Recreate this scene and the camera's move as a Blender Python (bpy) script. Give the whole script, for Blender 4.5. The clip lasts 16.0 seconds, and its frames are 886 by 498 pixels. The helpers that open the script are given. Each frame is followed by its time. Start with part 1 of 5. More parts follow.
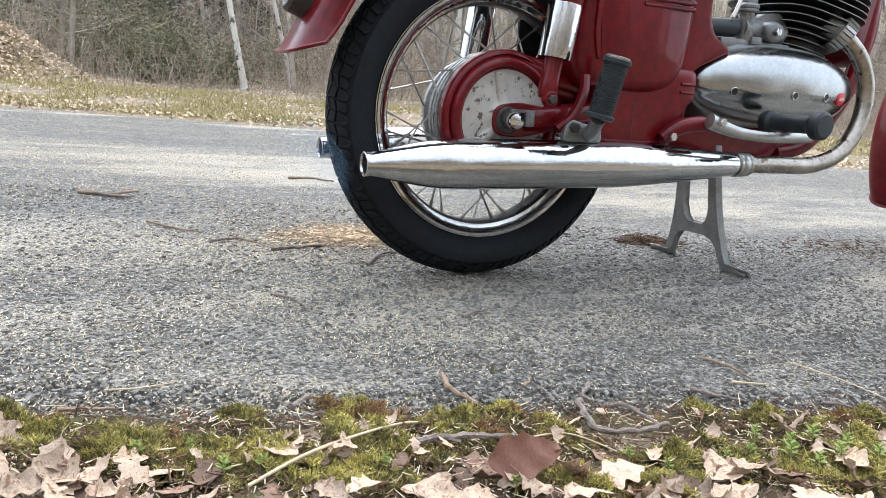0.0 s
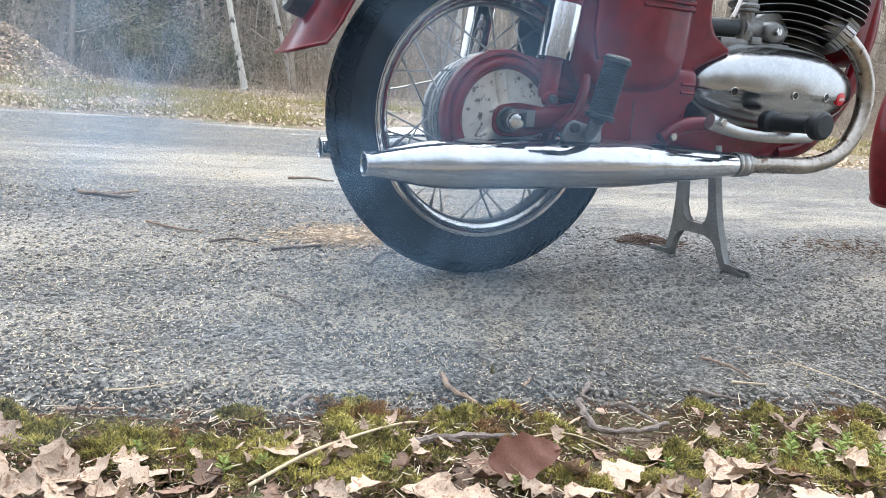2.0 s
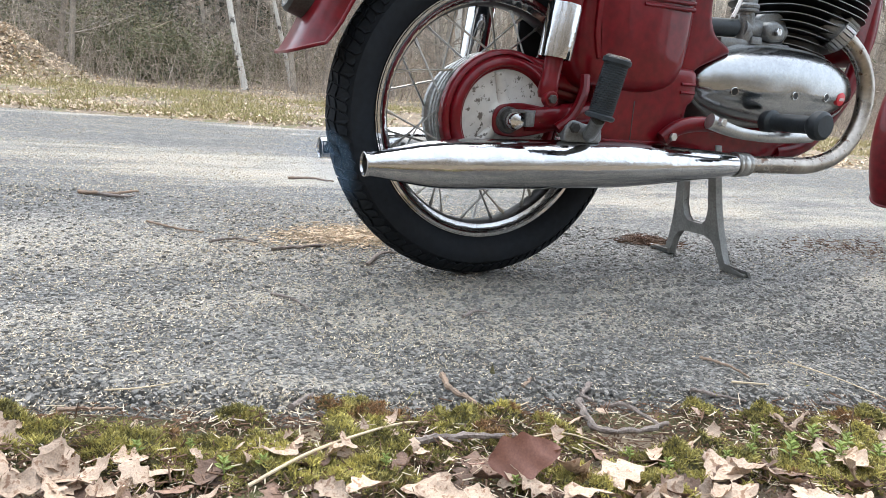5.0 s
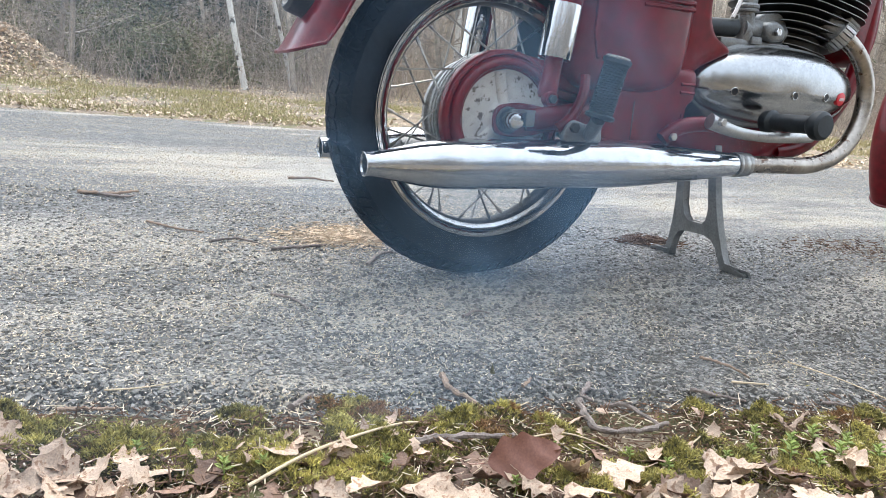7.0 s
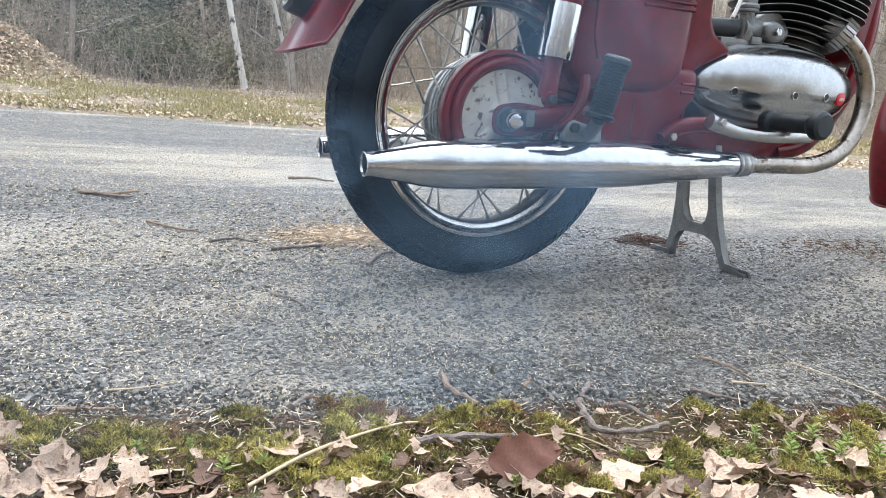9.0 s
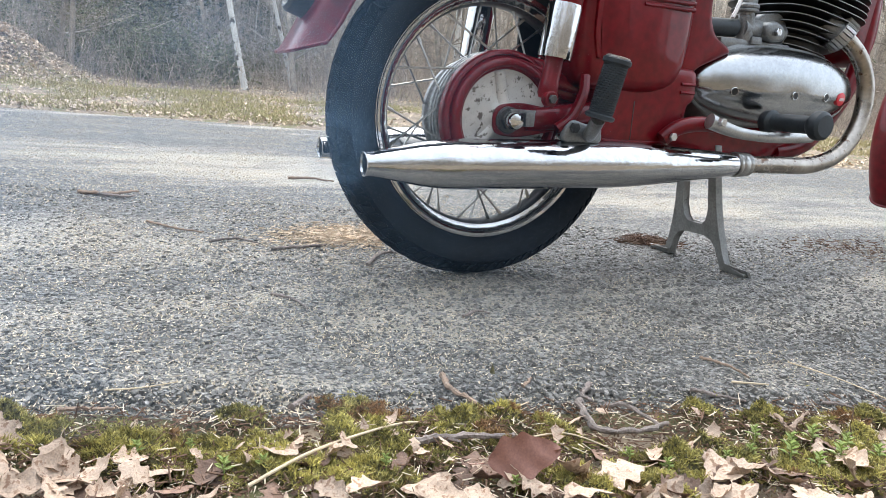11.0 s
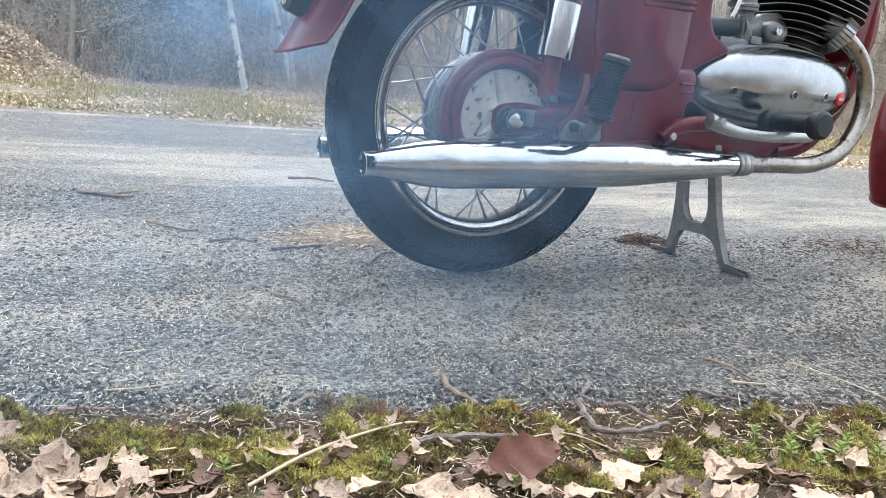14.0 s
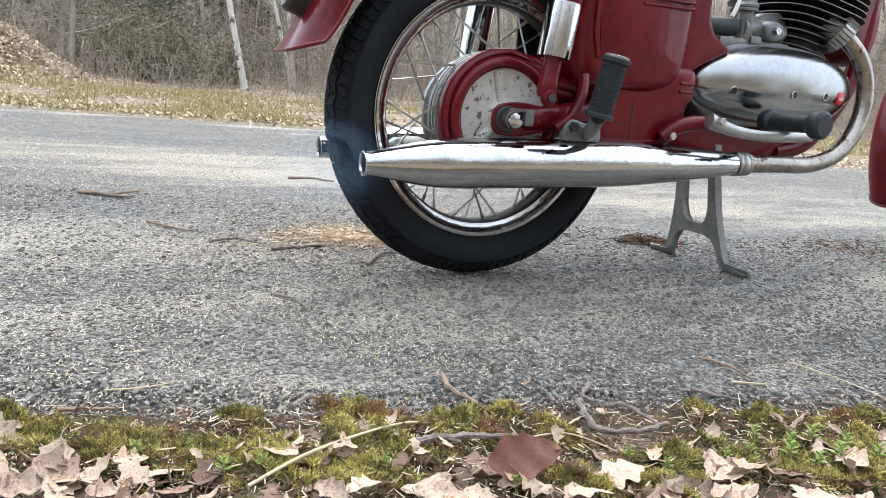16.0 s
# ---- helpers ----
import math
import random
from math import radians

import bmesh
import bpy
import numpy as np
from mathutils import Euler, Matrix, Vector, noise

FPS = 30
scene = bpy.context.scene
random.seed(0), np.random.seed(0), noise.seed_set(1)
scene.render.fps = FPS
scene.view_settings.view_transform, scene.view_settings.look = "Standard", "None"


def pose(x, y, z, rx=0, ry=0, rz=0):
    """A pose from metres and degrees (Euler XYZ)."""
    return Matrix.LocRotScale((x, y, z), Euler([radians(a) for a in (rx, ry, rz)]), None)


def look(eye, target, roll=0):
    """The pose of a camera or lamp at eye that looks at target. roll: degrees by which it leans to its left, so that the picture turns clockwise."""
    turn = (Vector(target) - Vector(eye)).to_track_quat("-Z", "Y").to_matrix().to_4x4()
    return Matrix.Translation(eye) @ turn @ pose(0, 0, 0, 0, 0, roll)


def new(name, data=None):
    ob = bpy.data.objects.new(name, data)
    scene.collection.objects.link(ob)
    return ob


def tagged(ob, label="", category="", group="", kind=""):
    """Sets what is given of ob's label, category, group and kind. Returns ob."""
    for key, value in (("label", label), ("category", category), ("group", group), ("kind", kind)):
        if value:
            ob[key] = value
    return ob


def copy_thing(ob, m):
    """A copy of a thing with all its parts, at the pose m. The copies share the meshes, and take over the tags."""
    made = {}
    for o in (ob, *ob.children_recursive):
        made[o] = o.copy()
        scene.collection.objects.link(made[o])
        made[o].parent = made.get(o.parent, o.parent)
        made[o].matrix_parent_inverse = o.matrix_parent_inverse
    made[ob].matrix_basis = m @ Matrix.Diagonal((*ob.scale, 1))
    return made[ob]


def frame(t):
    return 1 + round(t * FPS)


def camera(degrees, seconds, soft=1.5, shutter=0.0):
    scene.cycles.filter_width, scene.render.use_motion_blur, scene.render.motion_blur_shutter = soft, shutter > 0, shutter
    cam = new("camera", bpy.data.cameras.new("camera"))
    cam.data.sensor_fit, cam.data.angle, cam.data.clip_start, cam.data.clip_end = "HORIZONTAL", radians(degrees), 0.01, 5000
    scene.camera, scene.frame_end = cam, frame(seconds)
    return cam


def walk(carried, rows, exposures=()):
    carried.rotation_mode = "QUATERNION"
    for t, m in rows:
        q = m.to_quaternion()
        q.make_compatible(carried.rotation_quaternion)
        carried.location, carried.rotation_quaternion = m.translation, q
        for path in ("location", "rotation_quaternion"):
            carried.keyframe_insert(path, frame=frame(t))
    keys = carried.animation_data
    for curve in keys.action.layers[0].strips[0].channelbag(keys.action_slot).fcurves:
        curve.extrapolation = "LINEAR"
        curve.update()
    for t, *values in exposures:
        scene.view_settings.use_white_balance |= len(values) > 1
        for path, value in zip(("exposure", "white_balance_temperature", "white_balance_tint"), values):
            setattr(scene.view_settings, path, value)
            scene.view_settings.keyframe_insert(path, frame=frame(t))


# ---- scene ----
EYE = Vector((-0.615, -1.147, 0.328))
YAW, PITCH, ROLL = radians(25.82), radians(12.45), 4.2
AIM = Vector((math.sin(YAW) * math.cos(PITCH), math.cos(YAW) * math.cos(PITCH), -math.sin(PITCH)))
cam = camera(63.7, 16.0, soft=0.6)
walk(cam, [(0.0, look(EYE, EYE + AIM, ROLL)), (16.0, look(EYE, EYE + AIM, ROLL))],
     exposures=((0.0, 1.25, 5900, 5), (16.0, 1.25, 5900, 5)))

# ---- world and light: bright overcast day in a clearing ----
world = bpy.data.worlds.new("overcast_sky")
scene.world = world
world.use_nodes = True
wn = world.node_tree.nodes
sky = wn.new("ShaderNodeTexSky")
sky.sky_type = 'NISHITA'
sky.sun_disc = False
sky.sun_elevation, sky.sun_rotation = radians(60), radians(26)
sky.air_density, sky.dust_density, sky.ozone_density = 1.0, 7.0, 0.3
wn["Background"].inputs["Strength"].default_value = 0.185
veil = wn.new("ShaderNodeMixRGB")
veil.inputs[0].default_value = 0.6
veil.inputs[2].default_value = (7.2, 7.3, 7.6, 1)
world.node_tree.links.new(sky.outputs[0], veil.inputs[1])
world.node_tree.links.new(veil.outputs[0], wn["Background"].inputs["Color"])
sun_data = bpy.data.lights.new("sun", 'SUN')
sun_data.energy, sun_data.angle, sun_data.color = 0.4, radians(60), (1.0, 0.97, 0.93)
sun = new("sun", sun_data)
sun.matrix_world = look((2.2, 4.5, 8.7), (0, 0, 0))


# ---- materials ----
def material(name, base, rough=0.6, metal=0.0, vary=0.25, scale=20.0, bump=0.0, bump_scale=80.0,
             spots=None, spot_scale=30.0, spot_cut=0.6, coat=0.0, per_piece=0.0, spec=0.5, both=None):
    """A surface with grain at two scales, an optional second colour in patches, and fine relief."""
    m = bpy.data.materials.new(name)
    m.use_nodes = True
    n, link = m.node_tree.nodes, m.node_tree.links.new
    b = n["Principled BSDF"]
    co = n.new("ShaderNodeTexCoord")
    n1 = n.new("ShaderNodeTexNoise")
    n1.inputs["Scale"].default_value, n1.inputs["Detail"].default_value = scale, 6
    n2 = n.new("ShaderNodeTexNoise")
    n2.inputs["Scale"].default_value, n2.inputs["Detail"].default_value = scale * 7, 3
    link(co.outputs["Object"], n1.inputs["Vector"])
    link(co.outputs["Object"], n2.inputs["Vector"])
    add = n.new("ShaderNodeMath")
    add.operation = 'MULTIPLY_ADD'
    add.inputs[1].default_value = 0.5
    link(n2.outputs["Fac"], add.inputs[0])
    half = n.new("ShaderNodeMath")
    half.operation = 'MULTIPLY'
    half.inputs[1].default_value = 0.5
    link(n1.outputs["Fac"], half.inputs[0])
    link(half.outputs[0], add.inputs[2])
    ramp = n.new("ShaderNodeValToRGB")
    lo = [max(0, c * (1 - vary)) for c in base]
    hi = [min(1, c * (1 + vary)) for c in (both or base)]
    ramp.color_ramp.elements[0].position, ramp.color_ramp.elements[1].position = 0.36, 0.64
    ramp.color_ramp.elements[0].color = (*lo, 1)
    ramp.color_ramp.elements[1].color = (*hi, 1)
    link(add.outputs[0], ramp.inputs[0])
    colour = ramp.outputs[0]
    if spots:
        n3 = n.new("ShaderNodeTexNoise")
        n3.inputs["Scale"].default_value, n3.inputs["Detail"].default_value = spot_scale, 8
        n3.inputs["Roughness"].default_value = 0.65
        link(co.outputs["Object"], n3.inputs["Vector"])
        cut = n.new("ShaderNodeMapRange")
        cut.inputs[1].default_value, cut.inputs[2].default_value = spot_cut, spot_cut + 0.04
        link(n3.outputs["Fac"], cut.inputs[0])
        mix = n.new("ShaderNodeMixRGB")
        mix.inputs[2].default_value = (*spots, 1)
        link(cut.outputs[0], mix.inputs[0])
        link(colour, mix.inputs[1])
        colour = mix.outputs[0]
    if per_piece:
        geo = n.new("ShaderNodeNewGeometry")
        info = n.new("ShaderNodeObjectInfo")
        plus = n.new("ShaderNodeMath")
        plus.operation = 'ADD'
        link(geo.outputs["Random Per Island"], plus.inputs[0])
        link(info.outputs["Random"], plus.inputs[1])
        rng = n.new("ShaderNodeMapRange")
        rng.inputs[1].default_value, rng.inputs[2].default_value = 0.0, 2.0
        rng.inputs[3].default_value, rng.inputs[4].default_value = 1 - per_piece, 1 + per_piece
        link(plus.outputs[0], rng.inputs[0])
        hsv = n.new("ShaderNodeHueSaturation")
        link(rng.outputs[0], hsv.inputs["Value"])
        link(colour, hsv.inputs["Color"])
        colour = hsv.outputs[0]
    link(colour, b.inputs["Base Color"])
    b.inputs["Metallic"].default_value = metal
    b.inputs["Specular IOR Level"].default_value = spec
    rr = n.new("ShaderNodeMapRange")
    rr.inputs[3].default_value, rr.inputs[4].default_value = max(0.02, rough * 0.75), min(1, rough * 1.25)
    link(n1.outputs["Fac"], rr.inputs[0])
    link(rr.outputs[0], b.inputs["Roughness"])
    if coat:
        b.inputs["Coat Weight"].default_value, b.inputs["Coat Roughness"].default_value = coat, 0.06
    if bump:
        nb = n.new("ShaderNodeTexNoise")
        nb.inputs["Scale"].default_value, nb.inputs["Detail"].default_value = bump_scale, 5
        link(co.outputs["Object"], nb.inputs["Vector"])
        bp = n.new("ShaderNodeBump")
        bp.inputs["Strength"].default_value, bp.inputs["Distance"].default_value = bump, 1.0 / bump_scale
        link(nb.outputs["Fac"], bp.inputs["Height"])
        link(bp.outputs[0], b.inputs["Normal"])
    return m


def asphalt_material():
    m = bpy.data.materials.new("old_asphalt")
    m.use_nodes = True
    n, link = m.node_tree.nodes, m.node_tree.links.new
    b = n["Principled BSDF"]
    co = n.new("ShaderNodeTexCoord")
    vor = n.new("ShaderNodeTexVoronoi")
    vor.inputs["Scale"].default_value = 135
    warp = n.new("ShaderNodeTexNoise")
    warp.inputs["Scale"].default_value, warp.inputs["Detail"].default_value = 60, 3
    shift = n.new("ShaderNodeMixRGB")
    shift.inputs[0].default_value = 0.015
    link(co.outputs["Object"], warp.inputs["Vector"])
    link(co.outputs["Object"], shift.inputs[1])
    link(warp.outputs["Color"], shift.inputs[2])
    link(shift.outputs[0], vor.inputs["Vector"])
    # stones differ from one another; darker between them for binder and painted crevice shade
    bw = n.new("ShaderNodeSeparateColor")
    link(vor.outputs["Color"], bw.inputs[0])
    stone = n.new("ShaderNodeValToRGB")
    e = stone.color_ramp.elements
    e[0].position, e[0].color = 0.0, (0.045, 0.044, 0.042, 1)
    e[1].position, e[1].color = 1.0, (0.31, 0.305, 0.29, 1)
    mid = stone.color_ramp.elements.new(0.6)
    mid.color = (0.17, 0.164, 0.152, 1)
    link(bw.outputs[0], stone.inputs[0])
    # dust and crushed straw lying in bands along the road and in small flecks
    mp = n.new("ShaderNodeMapping")
    mp.inputs["Rotation"].default_value = (0, 0, YAW)
    mp.inputs["Scale"].default_value = (0.5, 1.6, 1.0)
    link(co.outputs["Object"], mp.inputs["Vector"])
    band = n.new("ShaderNodeTexNoise")
    band.inputs["Scale"].default_value, band.inputs["Detail"].default_value = 1.3, 7
    band.inputs["Roughness"].default_value = 0.7
    link(mp.outputs[0], band.inputs["Vector"])
    fleck = n.new("ShaderNodeTexNoise")
    fleck.inputs["Scale"].default_value, fleck.inputs["Detail"].default_value = 190, 4
    fleck.inputs["Roughness"].default_value = 0.7
    link(co.outputs["Object"], fleck.inputs["Vector"])
    both = n.new("ShaderNodeMath")
    both.operation = 'MULTIPLY_ADD'
    both.inputs[1].default_value = 1.15
    link(band.outputs["Fac"], both.inputs[0])
    link(fleck.outputs["Fac"], both.inputs[2])
    # the traffic leaves dust in a strip between the wheel tracks and sweeps the far lane bare
    across = n.new("ShaderNodeVectorMath")
    across.operation = 'DOT_PRODUCT'
    across.inputs[1].default_value = (0.4355, 0.9002, 0)
    link(co.outputs["Object"], across.inputs[0])
    wander = n.new("ShaderNodeMath")
    wander.operation = 'MULTIPLY_ADD'
    wander.inputs[1].default_value = 1.5
    link(band.outputs["Fac"], wander.inputs[0])
    link(across.outputs["Value"], wander.inputs[2])
    lane = n.new("ShaderNodeMapRange")
    lane.inputs[1].default_value, lane.inputs[2].default_value = 0.0, 5.0
    link(wander.outputs[0], lane.inputs[0])
    strip = n.new("ShaderNodeValToRGB")
    el = strip.color_ramp.elements
    el[0].position, el[0].color = 0.0, (0.53, 0.53, 0.53, 1)
    el[1].position, el[1].color = 1.0, (0.62, 0.62, 0.62, 1)
    for at, v in ((0.17, 0.52), (0.29, 0.43), (0.38, 0.68), (0.50, 0.66), (0.57, 0.38), (0.78, 0.33), (0.88, 0.55)):
        el.new(at).color = (v, v, v, 1)
    link(lane.outputs[0], strip.inputs[0])
    swept = n.new("ShaderNodeMath")
    swept.operation = 'MULTIPLY_ADD'
    swept.inputs[1].default_value = 0.5
    link(strip.outputs[0], swept.inputs[0])
    link(both.outputs[0], swept.inputs[2])
    cut = n.new("ShaderNodeMapRange")
    cut.inputs[1].default_value, cut.inputs[2].default_value = 1.36, 1.46
    cut.inputs[4].default_value = 0.85
    link(swept.outputs[0], cut.inputs[0])
    mix = n.new("ShaderNodeMixRGB")
    mix.inputs[2].default_value = (0.47, 0.42, 0.34, 1)
    link(cut.outputs[0], mix.inputs[0])
    # crevice shade in the colour: each stone dims away from its middle
    gap = n.new("ShaderNodeMapRange")
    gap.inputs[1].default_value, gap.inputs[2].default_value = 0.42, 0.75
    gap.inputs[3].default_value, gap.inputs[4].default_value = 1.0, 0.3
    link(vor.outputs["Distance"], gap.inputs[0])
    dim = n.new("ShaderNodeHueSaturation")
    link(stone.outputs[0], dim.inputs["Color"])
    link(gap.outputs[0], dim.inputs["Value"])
    # open voids between the stones, their shade put into the colour as near-black
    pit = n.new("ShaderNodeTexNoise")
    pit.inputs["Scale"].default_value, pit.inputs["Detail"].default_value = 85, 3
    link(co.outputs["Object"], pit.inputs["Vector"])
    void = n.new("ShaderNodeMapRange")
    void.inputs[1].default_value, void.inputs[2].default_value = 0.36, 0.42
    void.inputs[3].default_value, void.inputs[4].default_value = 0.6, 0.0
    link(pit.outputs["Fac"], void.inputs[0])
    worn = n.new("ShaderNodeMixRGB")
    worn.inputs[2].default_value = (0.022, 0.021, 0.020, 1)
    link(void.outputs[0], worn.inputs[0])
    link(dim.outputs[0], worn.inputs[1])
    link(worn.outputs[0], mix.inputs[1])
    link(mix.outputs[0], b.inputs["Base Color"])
    b.inputs["Roughness"].default_value = 0.5
    b.inputs["Specular IOR Level"].default_value = 0.5
    hgt = n.new("ShaderNodeMath")
    hgt.operation = 'MULTIPLY_ADD'
    hgt.inputs[1].default_value = -1.6
    link(vor.outputs["Distance"], hgt.inputs[0])
    deep = n.new("ShaderNodeMath")
    deep.operation = 'SUBTRACT'
    link(fleck.outputs["Fac"], deep.inputs[0])
    link(void.outputs[0], deep.inputs[1])
    link(deep.outputs[0], hgt.inputs[2])
    bp = n.new("ShaderNodeBump")
    bp.inputs["Strength"].default_value, bp.inputs["Distance"].default_value = 1.0, 0.006
    link(hgt.outputs[0], bp.inputs["Height"])
    link(bp.outputs[0], b.inputs["Normal"])
    return m


M_ROAD = asphalt_material()
M_SOIL = material("leafy_verge_soil", (0.20, 0.15, 0.10), 0.9, vary=0.5, scale=3, bump=0.8, bump_scale=60,
                  spots=(0.13, 0.125, 0.05), spot_scale=5, spot_cut=0.55)
M_RED = material("dark_red_enamel", (0.108, 0.0022, 0.0058), 0.42, vary=0.3, scale=9, coat=0.42, spec=0.1,
                 spots=(0.075, 0.006, 0.008), spot_scale=22, spot_cut=0.68)
M_CHROME = material("chrome", (0.50, 0.50, 0.505), 0.09, 1.0, vary=0.10, scale=14, bump=0.05, bump_scale=24,
                    spots=(0.34, 0.33, 0.31), spot_scale=90, spot_cut=0.66)
M_ALU = material("polished_aluminium", (0.34, 0.345, 0.35), 0.22, 1.0, vary=0.1, scale=25, bump=0.03, bump_scale=200)
M_SATIN = material("satin_aluminium", (0.42, 0.42, 0.41), 0.42, 0.85, vary=0.2, scale=50, bump=0.08, bump_scale=300,
                   spots=(0.20, 0.19, 0.18), spot_scale=70, spot_cut=0.66)
M_CAST = material("cast_aluminium", (0.19, 0.195, 0.195), 0.5, 0.65, vary=0.25, scale=40, bump=0.2, bump_scale=300,
                  spots=(0.12, 0.115, 0.105), spot_scale=30, spot_cut=0.62)
M_DRUM = material("greasy_aluminium_drum", (0.25, 0.25, 0.245), 0.42, 0.8, vary=0.35, scale=30, bump=0.1, bump_scale=200)
M_PIPE = material("heat_tarnished_exhaust_chrome", (0.30, 0.27, 0.235), 0.28, 1.0, vary=0.25, scale=14,
                  spots=(0.10, 0.06, 0.04), spot_scale=42, spot_cut=0.58)
M_PLATE = material("worn_silver_paint", (0.43, 0.41, 0.375), 0.5, 0.15, vary=0.1, scale=12,
                   spots=(0.10, 0.085, 0.07), spot_scale=75, spot_cut=0.565)
M_TYRE = material("black_tyre_rubber", (0.009, 0.011, 0.014), 0.75, vary=0.3, scale=14, bump=0.06, bump_scale=240, spec=0.22,
                  spots=(0.02, 0.02, 0.021), spot_scale=16, spot_cut=0.68)
M_RUBBER = material("black_ribbed_rubber", (0.016, 0.021, 0.025), 0.55, vary=0.3, scale=30, spec=0.4)
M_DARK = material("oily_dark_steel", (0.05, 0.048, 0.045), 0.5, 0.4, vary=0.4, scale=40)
M_STEEL = material("dull_plated_steel", (0.40, 0.39, 0.37), 0.35, 1.0, vary=0.25, scale=50,
                   spots=(0.10, 0.06, 0.04), spot_scale=60, spot_cut=0.66)
M_STAND = material("grey_worn_stand_paint", (0.21, 0.21, 0.20), 0.5, 0.5, vary=0.25, scale=30, bump=0.1, bump_scale=150,
                   spots=(0.10, 0.085, 0.07), spot_scale=35, spot_cut=0.62)
M_WELL = material("dark_rim_well", (0.06, 0.062, 0.066), 0.35, 0.6, vary=0.4, scale=30)
M_FIN = material("black_cylinder_iron", (0.016, 0.017, 0.018), 0.5, 0.3, vary=0.3, scale=40)
M_FINEDGE = material("bare_fin_edge", (0.20, 0.20, 0.195), 0.4, 0.8, vary=0.25, scale=80)
M_BADGE = material("red_badge_enamel", (0.5, 0.02, 0.03), 0.3, vary=0.1, scale=60)
M_BEZEL = material("bright_hole_edge", (0.62, 0.62, 0.61), 0.2, 1.0, vary=0.1, scale=90)
M_WHITE = material("badge_silver", (0.7, 0.66, 0.64), 0.35, 0.5, vary=0.1, scale=60)


# ---- building helpers ----
def part(name, bm, mat, parent, label="", smooth=True, at=None):
    me = bpy.data.meshes.new(name)
    bmesh.ops.recalc_face_normals(bm, faces=bm.faces)
    if smooth:
        for f in bm.faces:
            f.smooth = True
        for ed in bm.edges:
            if len(ed.link_faces) == 2 and ed.calc_face_angle(0) > 0.6:
                ed.smooth = False
    bm.to_mesh(me)
    bm.free()
    for mt in (mat if isinstance(mat, (list, tuple)) else [mat]):
        me.materials.append(mt)
    ob = new(name, me)
    if parent:
        ob.parent = parent
    if at:
        ob.location = at
    if label:
        tagged(ob, label)
    return ob


def from_arrays(name, verts, faces, mat, smooth=False):
    me = bpy.data.meshes.new(name)
    me.from_pydata(verts.tolist() if hasattr(verts, "tolist") else verts, [], faces.tolist() if hasattr(faces, "tolist") else faces)
    me.materials.append(mat)
    if smooth:
        me.polygons.foreach_set("use_smooth", [True] * len(me.polygons))
    me.update()
    return new(name, me)


TO_Y = Matrix.Rotation(radians(90), 4, 'X')      # lathe axis z -> -y (towards the right-hand side of the machine)
TO_X = Matrix.Rotation(radians(90), 4, 'Y')      # lathe axis z -> +x


def lathe(bm, profile, m=None, seg=48, closed=False, mi=0):
    """Turn (radius, height) pairs about z, then place by m."""
    m = m or Matrix()
    rings = []
    for r, h in profile:
        if r < 1e-6:
            rings.append([bm.verts.new(m @ Vector((0, 0, h)))])
        else:
            rings.append([bm.verts.new(m @ Vector((r * math.cos(2 * math.pi * i / seg), r * math.sin(2 * math.pi * i / seg), h))) for i in range(seg)])
    pairs = list(zip(rings, rings[1:])) + ([(rings[-1], rings[0])] if closed else [])
    for a, b in pairs:
        for i in range(seg):
            j = (i + 1) % seg
            if len(a) == 1 and len(b) == 1:
                continue
            if len(a) == 1:
                f = bm.faces.new((a[0], b[i], b[j]))
            elif len(b) == 1:
                f = bm.faces.new((a[i], a[j], b[0]))
            else:
                f = bm.faces.new((a[i], a[j], b[j], b[i]))
            f.material_index = mi
    return bm


def smooth_path(pts, n=6):
    pts = [Vector(p) for p in pts]
    out = []
    for i in range(len(pts) - 1):
        p0, p1, p2, p3 = pts[max(i - 1, 0)], pts[i], pts[i + 1], pts[min(i + 2, len(pts) - 1)]
        for k in range(n):
            t = k / n
            out.append(0.5 * (2 * p1 + (p2 - p0) * t + (2 * p0 - 5 * p1 + 4 * p2 - p3) * t * t + (3 * p1 - p0 - 3 * p2 + p3) * t ** 3))
    return out + [pts[-1]]


def tube(bm, pts, radius, seg=12, n=6, cap=True, flat=1.0):
    path = smooth_path(pts, n) if n > 1 else [Vector(p) for p in pts]
    rings = []
    side = None
    for i, p in enumerate(path):
        d = (path[min(i + 1, len(path) - 1)] - path[max(i - 1, 0)]).normalized()
        if side is None:
            side = d.cross(Vector((0.13, 0.97, 0.2))).normalized()
        side = (side - d * side.dot(d)).normalized()
        up = d.cross(side)
        t = i / (len(path) - 1)
        r = radius(t) if callable(radius) else radius
        rings.append([bm.verts.new(p + r * (math.cos(a) * side + flat * math.sin(a) * up)) for a in (2 * math.pi * k / seg for k in range(seg))])
    for a, b in zip(rings, rings[1:]):
        for k in range(seg):
            bm.faces.new((a[k], a[(k + 1) % seg], b[(k + 1) % seg], b[k]))
    if cap:
        bm.faces.new(rings[0][::-1])
        bm.faces.new(rings[-1])
    return bm


def rounded(outline, radius, n=5):
    """Round the corners of a closed outline of 2D points."""
    out = []
    k = len(outline)
    for i in range(k):
        p, a, b = Vector(outline[i]), Vector(outline[i - 1]), Vector(outline[(i + 1) % k])
        r = min(radius, (a - p).length * 0.45, (b - p).length * 0.45)
        s, e = p + (a - p).normalized() * r, p + (b - p).normalized() * r
        for j in range(n + 1):
            t = j / n
            out.append((1 - t) ** 2 * s + 2 * t * (1 - t) * p + t * t * e)
    return out


